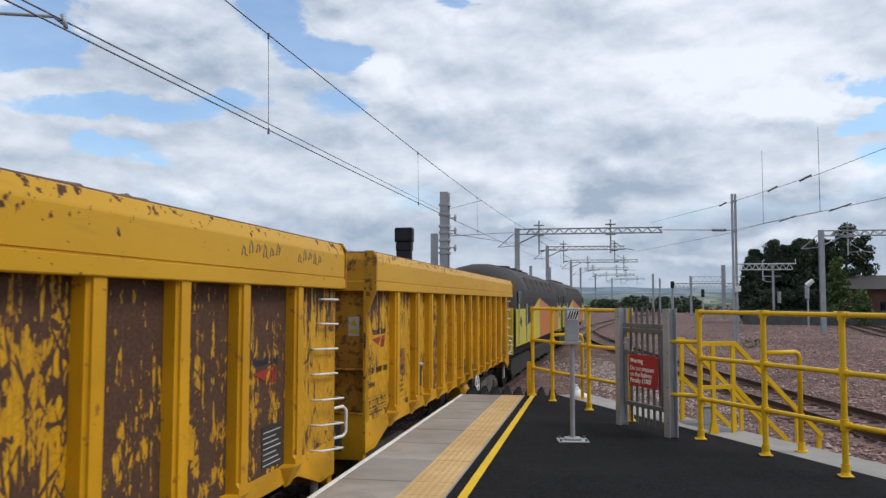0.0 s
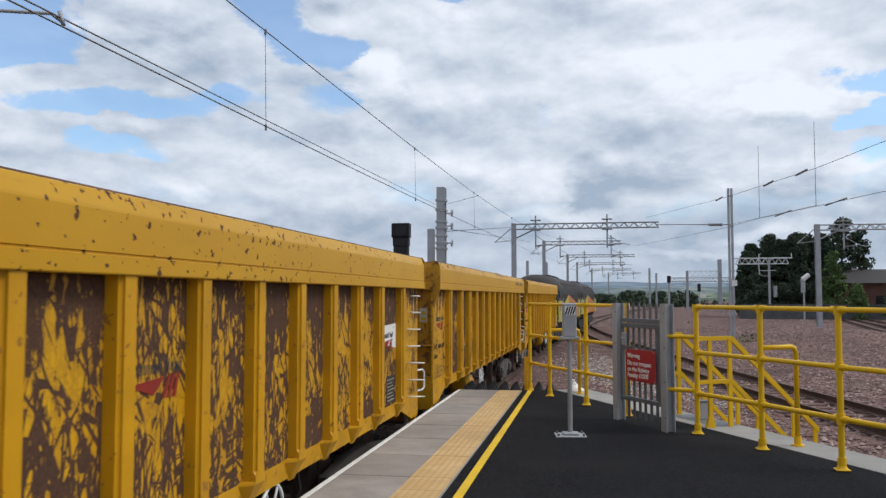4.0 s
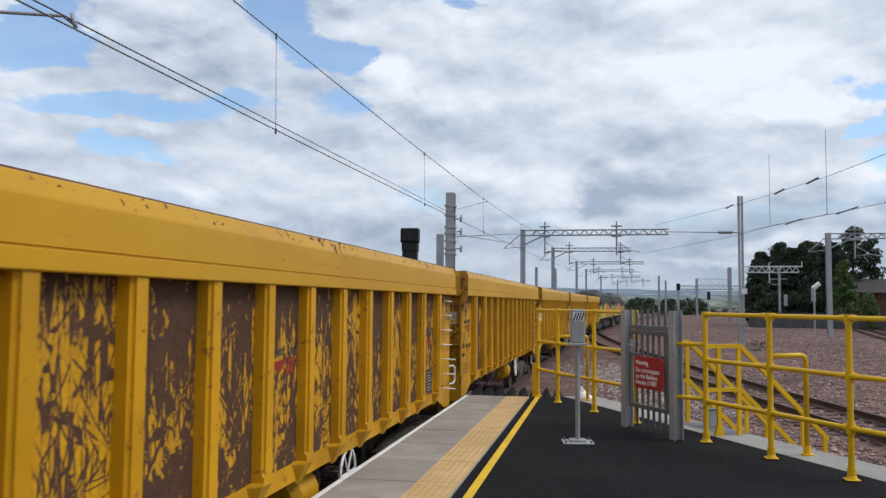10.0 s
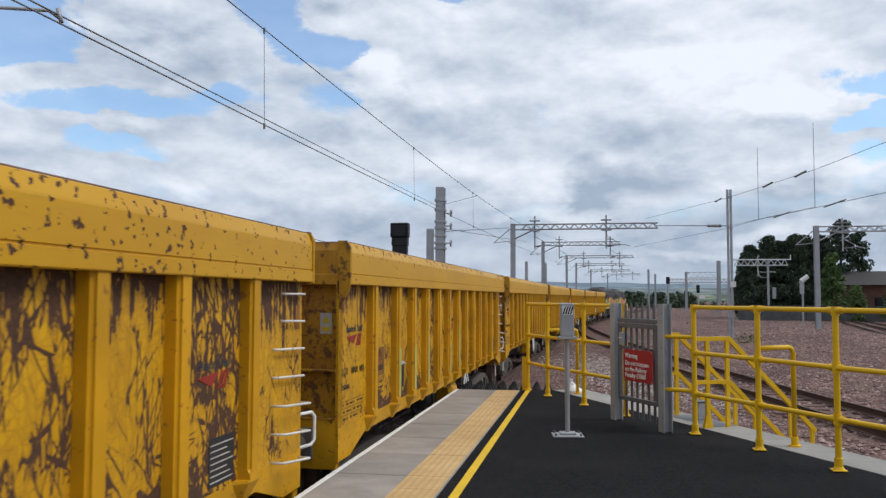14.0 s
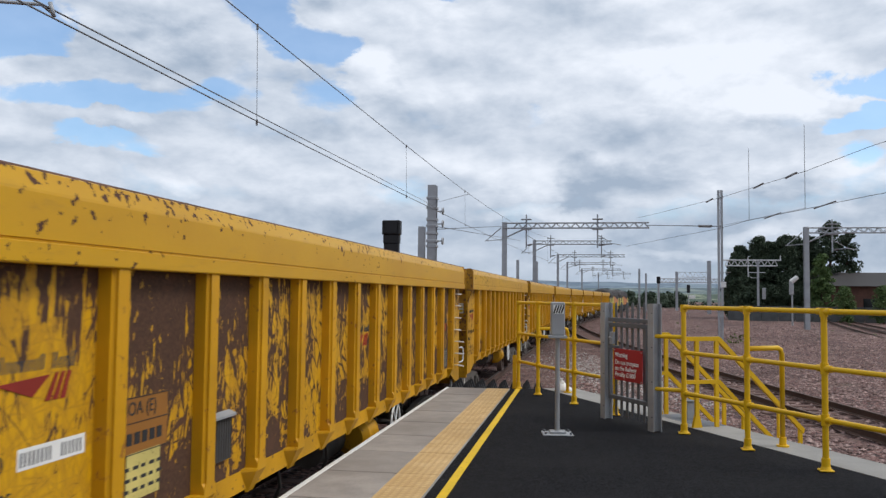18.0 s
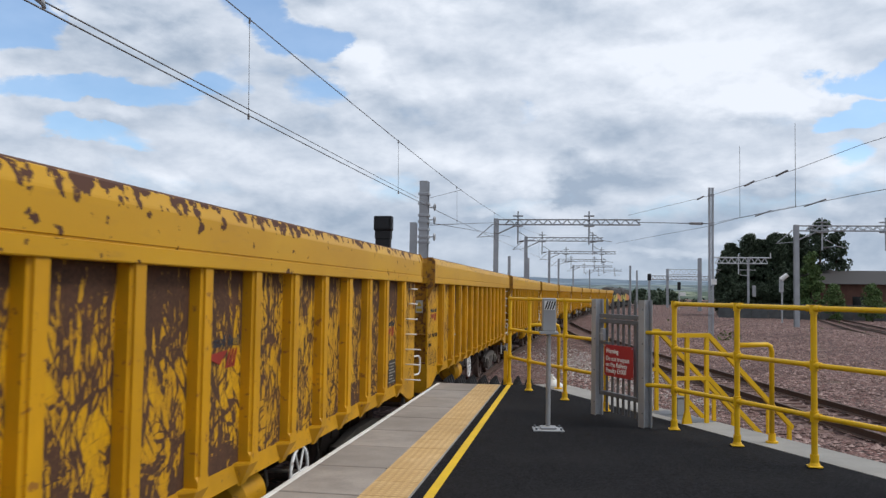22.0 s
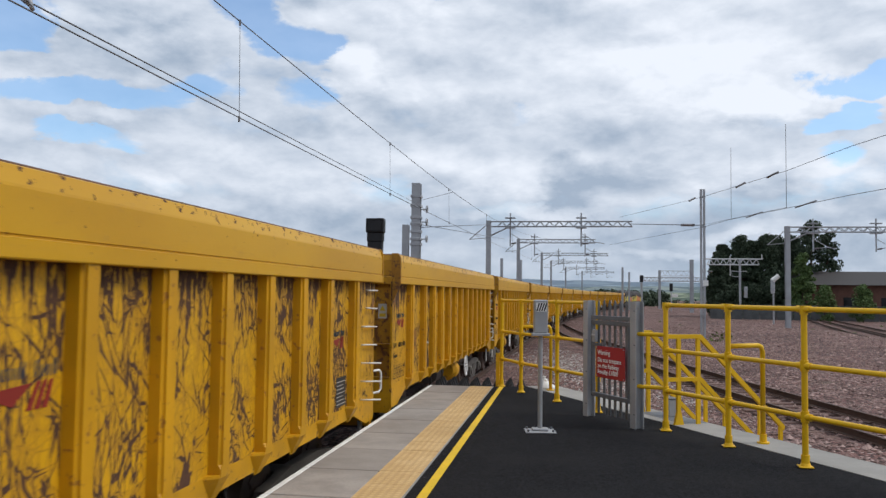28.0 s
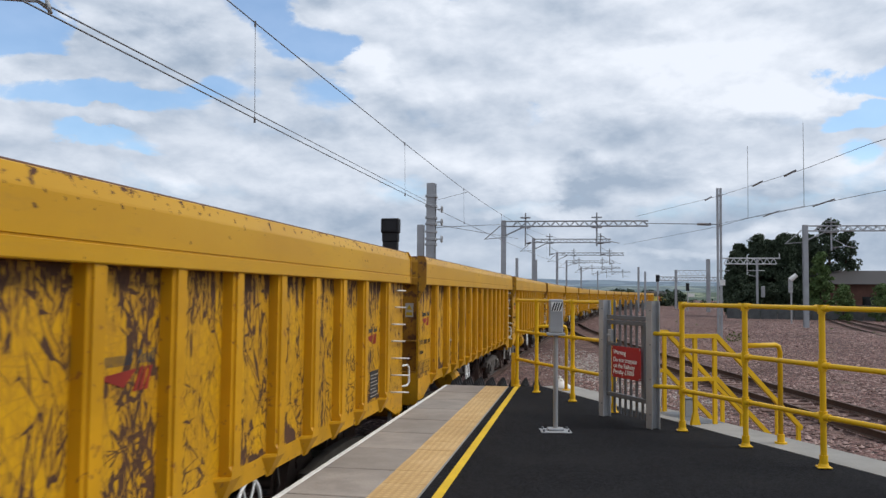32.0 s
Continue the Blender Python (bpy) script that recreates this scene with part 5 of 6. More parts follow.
def build_train():
    first = WAGONS[0]
    for i in range(1, 16):
        WAGONS.append(copy_thing(first, Matrix()))
    heap(WAGONS[1])
    for i in range(16):
        for ob in WAGONS[i].children_recursive:
            if ob.name.startswith("wheelset") and ob not in WHEELS:
                WHEELS.append(ob)
    rng = random.Random(7)
    swap = {}

    def repaint(ob, material):
        key = ob.data.name, material
        if key not in swap:
            swap[key] = ob.data.copy()
            swap[key].materials[0] = M[material]
        ob.data = swap[key]

    # share of rusted and of nearly clean sheets on each wagon
    worn = {1: 1.0, 2: 0.6, 3: 1.0, 4: 0.6, 6: 0.3, 7: 0.85, 9: 0.2, 10: 0.5}
    bare = {1: 0.25, 3: 0.75, 7: 0.04}
    clean = {0: 0.6, 5: 0.4, 6: 0.6, 8: 0.2, 11: 0.6, 12: 0.6, 13: 0.5, 14: 0.8, 15: 0.6}
    for i, w in enumerate(WAGONS):
        for ob in w.children:
            if ob.name.startswith("side_panel") and ob.data.materials[0] == M["panel"]:
                k = rng.random()
                if k < bare.get(i, 0):
                    repaint(ob, "panel_bare")
                elif k < worn.get(i, 0):
                    repaint(ob, "panel_worn")
                elif k < clean.get(i, 0):
                    repaint(ob, "panel_clean")
            elif ob.name.startswith("top_band") and i == 9:
                repaint(ob, "band_rusty")
            elif ob.name.startswith("top_band") and i in (2, 6):
                repaint(ob, "band_spotted")
    for i in (1, 8, 10, 12, 13):       # these run the other way round below the sill
        for ob in WAGONS[i].children:
            if ob.name.startswith(("brake_wheel", "brake_cylinder", "lever")):
                ob.location.y -= 3.0
    # one wagon carries its number on a white patch, and a yellowed notice
    xx = SKIN + 0.0005
    part("number_patch", box(bm_new(), xx, xx + 0.0012, BACK + 0.42, BACK + 0.95, 1.735, 1.84), "white", WAGONS[7], "white patch behind the number")
    for y0, y1 in ((BACK + 0.18, BACK + 0.98), (-BACK - 2.08, -BACK - 1.30)):
        part("emblem_plate", prism(bm_new(), [(y0, 2.03), (y1, 1.93), (y1, 2.26), (y0, 2.24)], xx, xx + 0.0012, "x"), "white", WAGONS[2], "white plate behind the emblem")
    part("notice", box(bm_new(), xx, xx + 0.004, BACK + 1.36, BACK + 1.74, 1.36, 1.64), "notice", WAGONS[7], "yellowed paper notice")
    # pale touch-up paint low on one wagon's stakes, scribble on another's band
    for r, top in zip((RIBS[1], RIBS[2], RIBS[3], RIBS[5], RIBS[6]), (1.92, 1.88, 2.0, 1.78, 2.05)):
        part("paint_patch", box(bm_new(), FACE - 0.0055, FACE - 0.0035, BACK + r - 0.055, BACK + r + 0.055, 1.31, top), "lime_patch", WAGONS[5], "pale lime touch-up paint")
    bm = bm_new()
    for k in range(11):
        y, z, up = BACK + 11.2 + k * 0.13 + (0.35 if k > 5 else 0), 2.93 + 0.015 * (k % 3), 0.07 + 0.03 * (k % 2)
        pts = [(FACE + 0.003, y, z), (FACE + 0.003, y + 0.02, z + up), (FACE + 0.003, y + 0.06, z + up * 0.6), (FACE + 0.003, y + 0.05, z + 0.01), (FACE + 0.003, y + 0.10, z + up * (k % 3) * 0.4)]
        pipe(bm, pts, 0.005, 4)
    part("scribble", bm, "scribble", WAGONS[1], "faded blue paint scribble")["kind"] = "stuff"
    for i in (2, 3):
        WAGONS[i]["label"] = "yellow bogie ballast wagon with badly rusted brown side panels"
    for i in (11, 13, 14, 15):
        WAGONS[i]["label"] = "yellow bogie ballast wagon with lightly scratched ribbed sides"
    for i in (6, 9):
        WAGONS[i]["label"] = "yellow bogie ballast wagon with rust-flecked top band"


build_train()


def build_loco():
    lo = thing("diesel_locomotive", "dark grey diesel locomotive with yellow cab and orange flashes", "locomotive", "locomotives of the train")
    L = 18.4
    h = L / 2
    half = [(1.34, 1.24), (1.36, 1.40), (1.36, 2.75), (1.33, 2.97), (1.25, 3.20), (1.10, 3.42), (0.88, 3.60), (0.58, 3.74), (0.22, 3.82)]
    ring = half + [(-x, z) for x, z in reversed(half)]
    bm = bm_new()
    prism(bm, ring, -h + 2.7, h - 2.7, "y")
    part("body", bm, "loco_dark", lo)
    for e in (-1, 1):
        bm = bm_new()
        rings = []
        for yy, sx, sz in ((h - 2.69, 1, 1), (h - 1.9, 1, 0.99), (h - 1.2, 1, 0.965), (h - 0.6, 0.985, 0.92), (h - 0.2, 0.965, 0.84), (h, 0.93, 0.50)):
            rings.append([bm.verts.new((x * sx, e * yy, 1.24 + (z - 1.24) * sz)) for x, z in ring])
        for ra, rb in zip(rings, rings[1:]):
            for j in range(len(ring)):
                bm.faces.new((ra[j], ra[(j + 1) % len(ring)], rb[(j + 1) % len(ring)], rb[j])).smooth = True
        bm.faces.new(rings[-1])
        cab = part("cab", bm, "loco_roof", lo, "dark domed cab roof")
        bm = bm_new()
        box(bm, -1.31, 1.31, min(e * h, e * (h + 0.03)), max(e * h, e * (h + 0.03)), 1.1, 2.42, 0.01)
        part("nose", bm, "loco_yellow", cab, "yellow cab front")
        for s in (-1, 1):
            bm = bm_new()
            box(bm, min(s * 1.355, s * 1.375), max(s * 1.355, s * 1.375), min(e * (h - 2.6), e * (h - 0.2)), max(e * (h - 2.6), e * (h - 0.2)), 1.28, 2.38, 0.004)
            part("cab_side", bm, "loco_lime", cab, "yellow cab side")
            bm = bm_new()
            yd = e * (h - 1.35)
            prism(bm, [(yd - 0.27, 2.0), (yd, 1.83), (yd + 0.27, 2.0), (yd, 2.17)], s * 1.376, s * 1.384, "x")
            part("depot_diamond", bm, "black", cab, "black diamond badge")
            for yr in (h - 0.62, h - 2.66):
                part("grab_rail", rod(bm_new(), (s * 1.41, e * yr, 1.35), (s * 1.41, e * yr, 2.55), 0.02, 6), "dull_white", cab, "pale upright grab rail")
            bm = bm_new()
            box(bm, min(s * 1.35, s * 1.37), max(s * 1.35, s * 1.37), min(e * (h - 1.5), e * (h - 0.75)), max(e * (h - 1.5), e * (h - 0.75)), 2.45, 2.92, 0.004)
            part("cab_window", bm, "glass", cab)
            bm = bm_new()
            box(bm, min(s * 0.08, s * 1.05), max(s * 0.08, s * 1.05), min(e * (h - 0.35), e * (h + 0.02)), max(e * (h - 0.35), e * (h + 0.02)), 2.46, 2.92, 0.02)
            part("windscreen", bm, "glass", cab)
            bm = bm_new()
            rod(bm, (s * 0.87, e * h, 1.06), (s * 0.87, e * (h + 0.48), 1.06), 0.1, 12)
            rod(bm, (s * 0.87, e * (h + 0.44), 1.06), (s * 0.87, e * (h + 0.48), 1.06), 0.23, 16)
            part("buffer", bm, "loco_under", lo)
            bm = bm_new()
            rod(bm, (s * 0.95, e * (h + 0.03), 1.55), (s * 0.95, e * (h + 0.06), 1.55), 0.1, 12)
            part("headlight", bm, "lamp", cab)
    for s in (-1, 1):
        x0, x1 = s * 1.362, s * 1.372
        a, b = min(x0, x1), max(x0, x1)
        for e in (-s,):
            for outline, mat, lab in (([(h - 2.62, 1.28), (h - 4.6, 1.28), (h - 4.6, 1.95), (h - 2.62, 1.80)], "loco_lime", "lime lower side"),
                                      ([(h - 4.62, 1.28), (h - 7.3, 1.28), (h - 7.3, 2.74), (h - 4.62, 2.3)], "loco_lime", "lime wedge"),
                                      ([(h - 7.32, 1.28), (h - 16.4, 1.28), (h - 16.4, 2.05), (h - 7.32, 2.74)], "loco_orange", "orange wedge")):
                bm = bm_new()
                prism(bm, [(e * u, v) for u, v in outline], a, b, "x")
                part("side_flash", bm, mat, lo, lab)
        for k in range(6):
            bm = bm_new()
            y = -5.2 + k * 2.0
            prism(bm, [(s * 1.31, 3.02), (s * 1.33, 3.02), (s * 1.15, 3.43), (s * 1.13, 3.43)], y, y + 1.7, "y")
            part("grille", bm, "loco_roof", lo)
    for k in range(3):
        bm = bm_new()
        rod(bm, (0, -4.2 + k * 1.9, 3.72), (0, -4.2 + k * 1.9, 3.85), 0.55, 20)
        part("roof_fan", bm, "loco_under", lo)
    bm = bm_new()
    box(bm, -0.35, 0.35, 2.2, 3.4, 3.76, 3.88, 0.03)
    part("exhaust", bm, "loco_under", lo)
    bm = bm_new()
    box(bm, -1.05, 1.05, -h + 0.1, h - 0.1, 0.92, 1.25)
    box(bm, -1.2, 1.2, -2.4, 2.4, 0.38, 0.93, 0.08)
    part("fuel_tank", bm, "loco_under", lo)
    for e in (-1, 1):
        y = e * 5.6
        b = part("bogie", box(bm_new(), -0.9, 0.9, y - 0.3, y + 0.3, 0.45, 0.8), "loco_under", lo)
        for s in (-1, 1):
            bm = bm_new()
            prism(bm, [(y - 2.7, 0.55), (y - 2.5, 0.85), (y + 2.5, 0.85), (y + 2.7, 0.55), (y + 2.3, 0.32), (y - 2.3, 0.32)], s * 1.04 - 0.07, s * 1.04 + 0.07, "x")
            part("side_frame", bm, "loco_under", b)
        for k in (-2.05, 0, 2.05):
            WHEELS.append(wheelset(b, y + k, 0.57, "loco_under"))
    return lo


LOCOS = [build_loco()]
LOCOS.append(copy_thing(LOCOS[0], Matrix()))
for _o in LOCOS[1].children_recursive:
    if _o.name.startswith("wheelset"):
        WHEELS.append(_o)


# ---- overhead line ----
def h_mast(parent, x, y, z0, z1, wide=0.22, name="mast"):
    bm = bm_new()
    w = wide
    box(bm, x - w / 2, x + w / 2, y - 0.012 - w / 2, y + 0.012 - w / 2, z0, z1)
    box(bm, x - w / 2, x + w / 2, y - 0.012 + w / 2, y + 0.012 + w / 2, z0, z1)
    box(bm, x - 0.01, x + 0.01, y - w / 2, y + w / 2, z0, z1)
    return part(name, bm, "mast", parent)


def cantilever(x, y, top, reach, drops, depth=0.45, label="galvanised overhead line mast with a lattice boom"):
    g = thing("gantry", label, "overhead line gantry", "overhead line gantries")
    h_mast(g, x, y, -1.25, top, 0.42)
    z1, z0 = top - 0.08, top - 0.08 - depth
    bm = bm_new()
    for yy in (-0.22, 0.22):
        for z in (z0, z1):
            rod(bm, (x, y + yy, z), (x + reach, y + yy, z), 0.05, 6)
    n = max(4, int(reach / 0.85))
    for k in range(n):
        a, b = x + 0.8 + (reach - 0.8) * k / n, x + 0.8 + (reach - 0.8) * (k + 0.5) / n
        c = x + 0.8 + (reach - 0.8) * (k + 1) / n
        for yy in (-0.22, 0.22):
            rod(bm, (a, y + yy, z0), (b, y + yy, z1), 0.035, 5)
            rod(bm, (b, y + yy, z1), (c, y + yy, z0), 0.035, 5)
    part("boom", bm, "mast", g, "lattice boom")
    part("knee_brace", rod(bm_new(), (x, y, z0 - 0.9), (x + 1.9, y, z0), 0.07, 6), "mast", g)
    bm = bm_new()
    rod(bm, (x - 0.35, y, z0), (x - 1.7, y, z0 - 1.15), 0.045, 6)
    rod(bm, (x, y, z0 - 1.0), (x - 1.75, y, z0 - 1.15), 0.035, 6)
    rod(bm, (x, y, z0 + 0.02), (x - 0.45, y, z0 + 0.02), 0.035, 6)
    part("side_arm", bm, "mast", g)
    for dx in drops:
        bm = bm_new()
        rod(bm, (x + dx, y, z1 + 0.75), (x + dx, y, z0 - 1.75), 0.07, 6)
        box(bm, x + dx - 0.45, x + dx + 0.45, y - 0.3, y + 0.3, z1 + 0.28, z1 + 0.36)
        box(bm, x + dx - 0.45, x + dx + 0.45, y - 0.3, y + 0.3, z0 - 0.16, z0 - 0.08)
        arm = part("drop_tube", bm, "mast", g)
        bm = bm_new()
        pipe(bm, [(x + dx, y, z0 - 1.55), (x + dx + 1.1, y, z0 - 1.35), (x + dx + 2.0, y, z0 - 1.5)], 0.035, 6)
        pipe(bm, [(x + dx, y, z0 - 0.6), (x + dx + 1.0, y, z0 - 1.2)], 0.03, 6)
        part("register_arm", bm, "mast", arm)
        part("insulator", rod(bm_new(), (x + dx + 0.12, y, z0 - 1.53), (x + dx + 0.5, y, z0 - 1.46), 0.075, 8), "insulator", arm)
    return g


cantilever(-7.0, 73.6, 8.25, 12.6, (1.95, 8.2))
cantilever(-6.35, 108.0, 8.95, 9.9, (2.1, 8.6))
cantilever(-4.6, 150.0, 9.3, 11.8, (3.0, 9.3))
cantilever(-3.7, 190.0, 9.5, 10.6, (2.8, 8.0))
cantilever(-0.5, 235.0, 9.6, 10.8, (3.0, 8.4))
cantilever(5.0, 290.0, 10.0, 11.0, (3.0, 8.4))


def plain_mast(x, y, top, wide, label, collars=(), name="overhead_mast"):
    g = thing(name, label, "mast", "overhead line masts")
    h_mast(g, x, y, -1.25, top, wide, "column")
    for z in collars:
        bm = bm_new()
        box(bm, x - wide * 0.62, x + wide * 0.62, y - wide * 0.62, y + wide * 0.62, z - 0.06, z + 0.06, 0.01)
        part("collar", bm, "mast", g)
    return g


ml = plain_mast(-7.0, 37.9, 6.82, 0.40, "grey steel anchor mast with bands and insulators", (6.2, 5.75, 5.2, 4.9, 4.55, 4.2, 3.95))
for _z in (5.6, 5.0, 4.2):
    _bm = bm_new()
    rod(_bm, (-6.75, 37.9, _z), (-6.45, 37.9, _z), 0.03, 6)
    torus(_bm, (-6.5, 37.9, _z), 0.14, 0.04, "x", 12, 5)
    part("pulley", _bm, "mast", ml)
plain_mast(-8.5, 43.0, 5.3, 0.34, "short grey steel mast behind the anchor mast")
plain_mast(-6.6, 118.0, 6.6, 0.36, "distant grey steel mast", ())
plain_mast(-8.2, 104.0, 6.2, 0.34, "distant grey steel mast", ())
mr = thing("overhead_mast", "tall twin-channel galvanised anchor mast on the ballast", "mast", "overhead line masts")
h_mast(mr, 8.33, 53.7, -1.25, 8.45, 0.13, "column")
h_mast(mr, 8.52, 53.7, -1.25, 8.45, 0.13, "column")
part("plate", box(bm_new(), 8.42, 8.74, 53.56, 53.59, 2.35, 2.7), "white", mr, "small white plate")
for _z in (0.5, 3.2, 6.0, 7.9):
    part("batten", box(bm_new(), 8.24, 8.60, 53.60, 53.63, _z, _z + 0.12), "mast", mr)
cantilever(19.6, 78.0, 8.12, 14.5, (2.2, 7.5), label="thick galvanised mast with a lattice boom over the sidings")
plain_mast(9.7, 150.0, 6.7, 0.34, "distant plain grey steel mast")
plain_mast(12.3, 170.0, 6.45, 0.34, "distant plain grey steel mast")
plain_mast(21.6, 150.0, 8.15, 0.62, "distant thick grey steel mast")

# a far portal over the yard and a T-shaped post before the trees
_g = thing("portal_gantry", "distant lattice portal gantry over the yard", "overhead line gantry", "overhead line gantries")
h_mast(_g, 19.87, 185.0, -1.2, 7.3, 0.5)
h_mast(_g, 26.7, 185.0, -1.2, 7.3, 0.4)
_bm = bm_new()
for _zz in (6.1, 7.2):
    rod(_bm, (19.9, 185, _zz), (26.7, 185, _zz), 0.06, 6)
for _k in range(6):
    _x = 19.9 + _k * 1.133
    rod(_bm, (_x, 185, 6.1), (_x + 0.566, 185, 7.2), 0.04, 5)
    rod(_bm, (_x + 0.566, 185, 7.2), (_x + 1.133, 185, 6.1), 0.04, 5)
part("boom", _bm, "mast", _g)
# a long dark lattice span and a dark signal far over the yard
_g = thing("lattice_span", "long dark lattice signal span far over the yard", "signal gantry", "overhead line gantries")
_bm = bm_new()
for _zz in (5.75, 6.75):
    rod(_bm, (19.9, 230, _zz), (38.0, 230, _zz), 0.13, 6)
for _k in range(18):
    rod(_bm, (19.9 + _k, 230, 5.75), (20.4 + _k, 230, 6.75), 0.08, 5)
    rod(_bm, (20.4 + _k, 230, 6.75), (20.9 + _k, 230, 5.75), 0.08, 5)
part("boom", _bm, "mast", _g)
for _x in (19.9, 38.0):
    part("leg", box(bm_new(), _x - 0.3, _x + 0.3, 229.6, 229.99, -1.2, 6.9), "mast", _g)
_g = thing("tee_gantry", "pale lattice tee gantry standing before the trees", "overhead line gantry", "overhead line gantries")
h_mast(_g, 21.62, 109.0, -1.2, 6.5, 0.24)
_bm = bm_new()
for _zz in (5.78, 6.5):
    rod(_bm, (17.3 if _zz > 6 else 17.6, 109, _zz), (24.4 if _zz > 6 else 23.9, 109, _zz), 0.085, 6)
for _k in range(8):
    rod(_bm, (17.6 + _k * 0.80, 109, 5.78), (18.0 + _k * 0.80, 109, 6.5), 0.055, 5)
    rod(_bm, (18.0 + _k * 0.80, 109, 6.5), (18.4 + _k * 0.80, 109, 5.78), 0.055, 5)
part("boom", _bm, "pale_mast", _g)
for _x, _a, _b2 in ((20.43, 6.9, 4.4), (24.3, 7.1, 6.5)):
    part("drop_tube", rod(bm_new(), (_x, 109, _a), (_x, 109, _b2), 0.06, 6), "pale_mast", _g)
part("register_arm", pipe(bm_new(), [(22.5, 109, 4.95), (20.5, 109, 4.95), (20.7, 109, 4.3), (21.5, 109, 4.25)], 0.04, 6), "pale_mast", _g)
part("register_arm", pipe(bm_new(), [(17.0, 109, 4.9), (18.3, 109, 4.95), (17.6, 109, 4.4)], 0.04, 6), "pale_mast", _g)
part("equipment_case", box(bm_new(), 22.1, 22.5, 108.8, 109.1, 1.6, 3.0, 0.03), "galv", _g)


def wire(name, label, pts, r, group="overhead wires"):
    return solid(name, pipe(bm_new(), pts, r, 5), "wire", label, "overhead wire", group)


def line_at(y, off, z):
    p, a = on_line(y, off)
    return Vector((p.x, p.y, z))


def messenger_z(y):
    return 4.92 + 0.0006 * max(0.0, y - 20) ** 2


def contact_z(y):
    return 3.71 + 0.0085 * (y - 5)


wire("contact_wire", "dark contact wire over the running line", [line_at(y, 0.02, contact_z(y)) for y in range(-30, 75, 3)], 0.0075)
wire("contact_wire", "second dark wire drawn off to the anchor mast", [(-3.97, -10, 3.80), (-3.97, 5, 3.80), (-6.8, 37.9, 5.77)], 0.0075)
wire("messenger_wire", "dark messenger wire above the contact wire", [line_at(y, 0.0, messenger_z(y)) for y in range(-30, 76, 3)], 0.0075)
for _y in (0.8, 9.3, 17.4, 25.4, 35, 46, 58):
    _a, _b = line_at(_y, 0.0, messenger_z(_y)), line_at(_y, 0.02, contact_z(_y))
    _d = wire("dropper", "thin dropper between messenger and contact wire", [_a, _b], 0.0035, "droppers")
    for _p in (_a, _b):
        part("clip", rod(bm_new(), _p - Vector((0, 0, 0.05)), _p + Vector((0, 0, 0.02)), 0.014, 6), "insulator", _d, "small dark wire clip")
wire("anchor_wire", "stay wire running to the anchor mast", [(-3.6, 26, 4.92), (-6.9, 37.9, 6.0)], 0.008)
wire("anchor_wire", "stay wire running to the anchor mast", [(-6.9, 37.9, 4.9), (-5.6, 73.6, 6.6)], 0.015)
_reg = thing("registration_arm", "grey steel registration arm holding the wire", "overhead fitting")
part("arm", pipe(bm_new(), [(-7.4, 4.9, 3.95), (-5.2, 5.2, 3.88), (-4.08, 5.55, 3.86), (-4.0, 5.58, 3.80)], 0.015, 8), "mast", _reg)
part("clamp", pipe(bm_new(), [(-4.02, 5.57, 3.88), (-3.99, 5.58, 3.77)], 0.017, 8), "mast", _reg)
_far = plain_mast(-7.4, 4.9, 6.5, 0.3, "grey steel mast beyond the train")

wire("far_contact_wire", "dark wire over the line beyond the train", [(-10.0, y, 3.77) for y in (-10, 20, 60)], 0.012)
wire("far_contact_wire", "dark wire over the line beyond the train", [(-12.5, y, 3.80) for y in (-10, 20, 60)], 0.012)
part("cross_arm", pipe(bm_new(), [(-7.4, 4.9, 3.95), (-10.0, 4.9, 3.79), (-12.5, 4.9, 3.81)], 0.03, 8), "mast", _far)

# feeder between the boom and the tall mast, and the wires over the yard
fd = wire("feeder", "horizontal feeder wire with insulators", [(5.4, 73.6, 7.95), (8.42, 53.7, 6.17)], 0.03)
part("insulator", rod(bm_new(), (7.75, 58.2, 6.57), (8.15, 55.5, 6.33), 0.09, 8), "insulator", fd)
wire("feeder", "horizontal feeder wire with insulators", [(-7.0, 73.6, 7.9), (-6.9, 37.9, 4.75)], 0.02)


def along(rows):
    """Places given by sideways and upward slope from the eye, and how far ahead."""
    return [(u * d, d, EYE + v * d) for u, v, d in rows]


ya = wire("yard_wire", "dark catenary wire over the yard", along([(0.40, 0.20, 26), (0.3227, 0.1748, 32), (0.2513, 0.147, 38), (0.1883, 0.127, 46), (0.155, 0.1165, 53.6), (0.062, 0.0935, 74)]), 0.012)
yb = wire("yard_wire", "dark contact wire over the yard", along([(0.40, 0.133, 26), (0.321, 0.1182, 32), (0.252, 0.1035, 38), (0.1875, 0.0902, 46), (0.1543, 0.0808, 53.9), (0.0486, 0.0601, 90)]), 0.012)
wire("yard_wire", "third dark wire over the yard", along([(0.252, 0.1045, 38), (0.1543, 0.0835, 50), (0.10, 0.085, 74)]), 0.008)
for _u, _v, _d, _w in ((0.1893, 0.1751, 46, 0.0902), (0.2509, 0.2014, 38, 0.1035)):
    wire("dropper", "thin upright rod clipped to the yard wires", along([(_u, _v, _d), (_u, _w, _d)]), 0.012, "droppers")
for _u, _v, _d in ((0.145, 0.114, 56), (0.200, 0.1307, 44), (0.236, 0.1425, 40)):
    _p = Vector(along([(_u, _v, _d)])[0])
    part("insulator", rod(bm_new(), _p - Vector((0.12, -0.5, 0.05)), _p + Vector((0.12, -0.5, 0.05)), 0.05, 8), "insulator", ya)
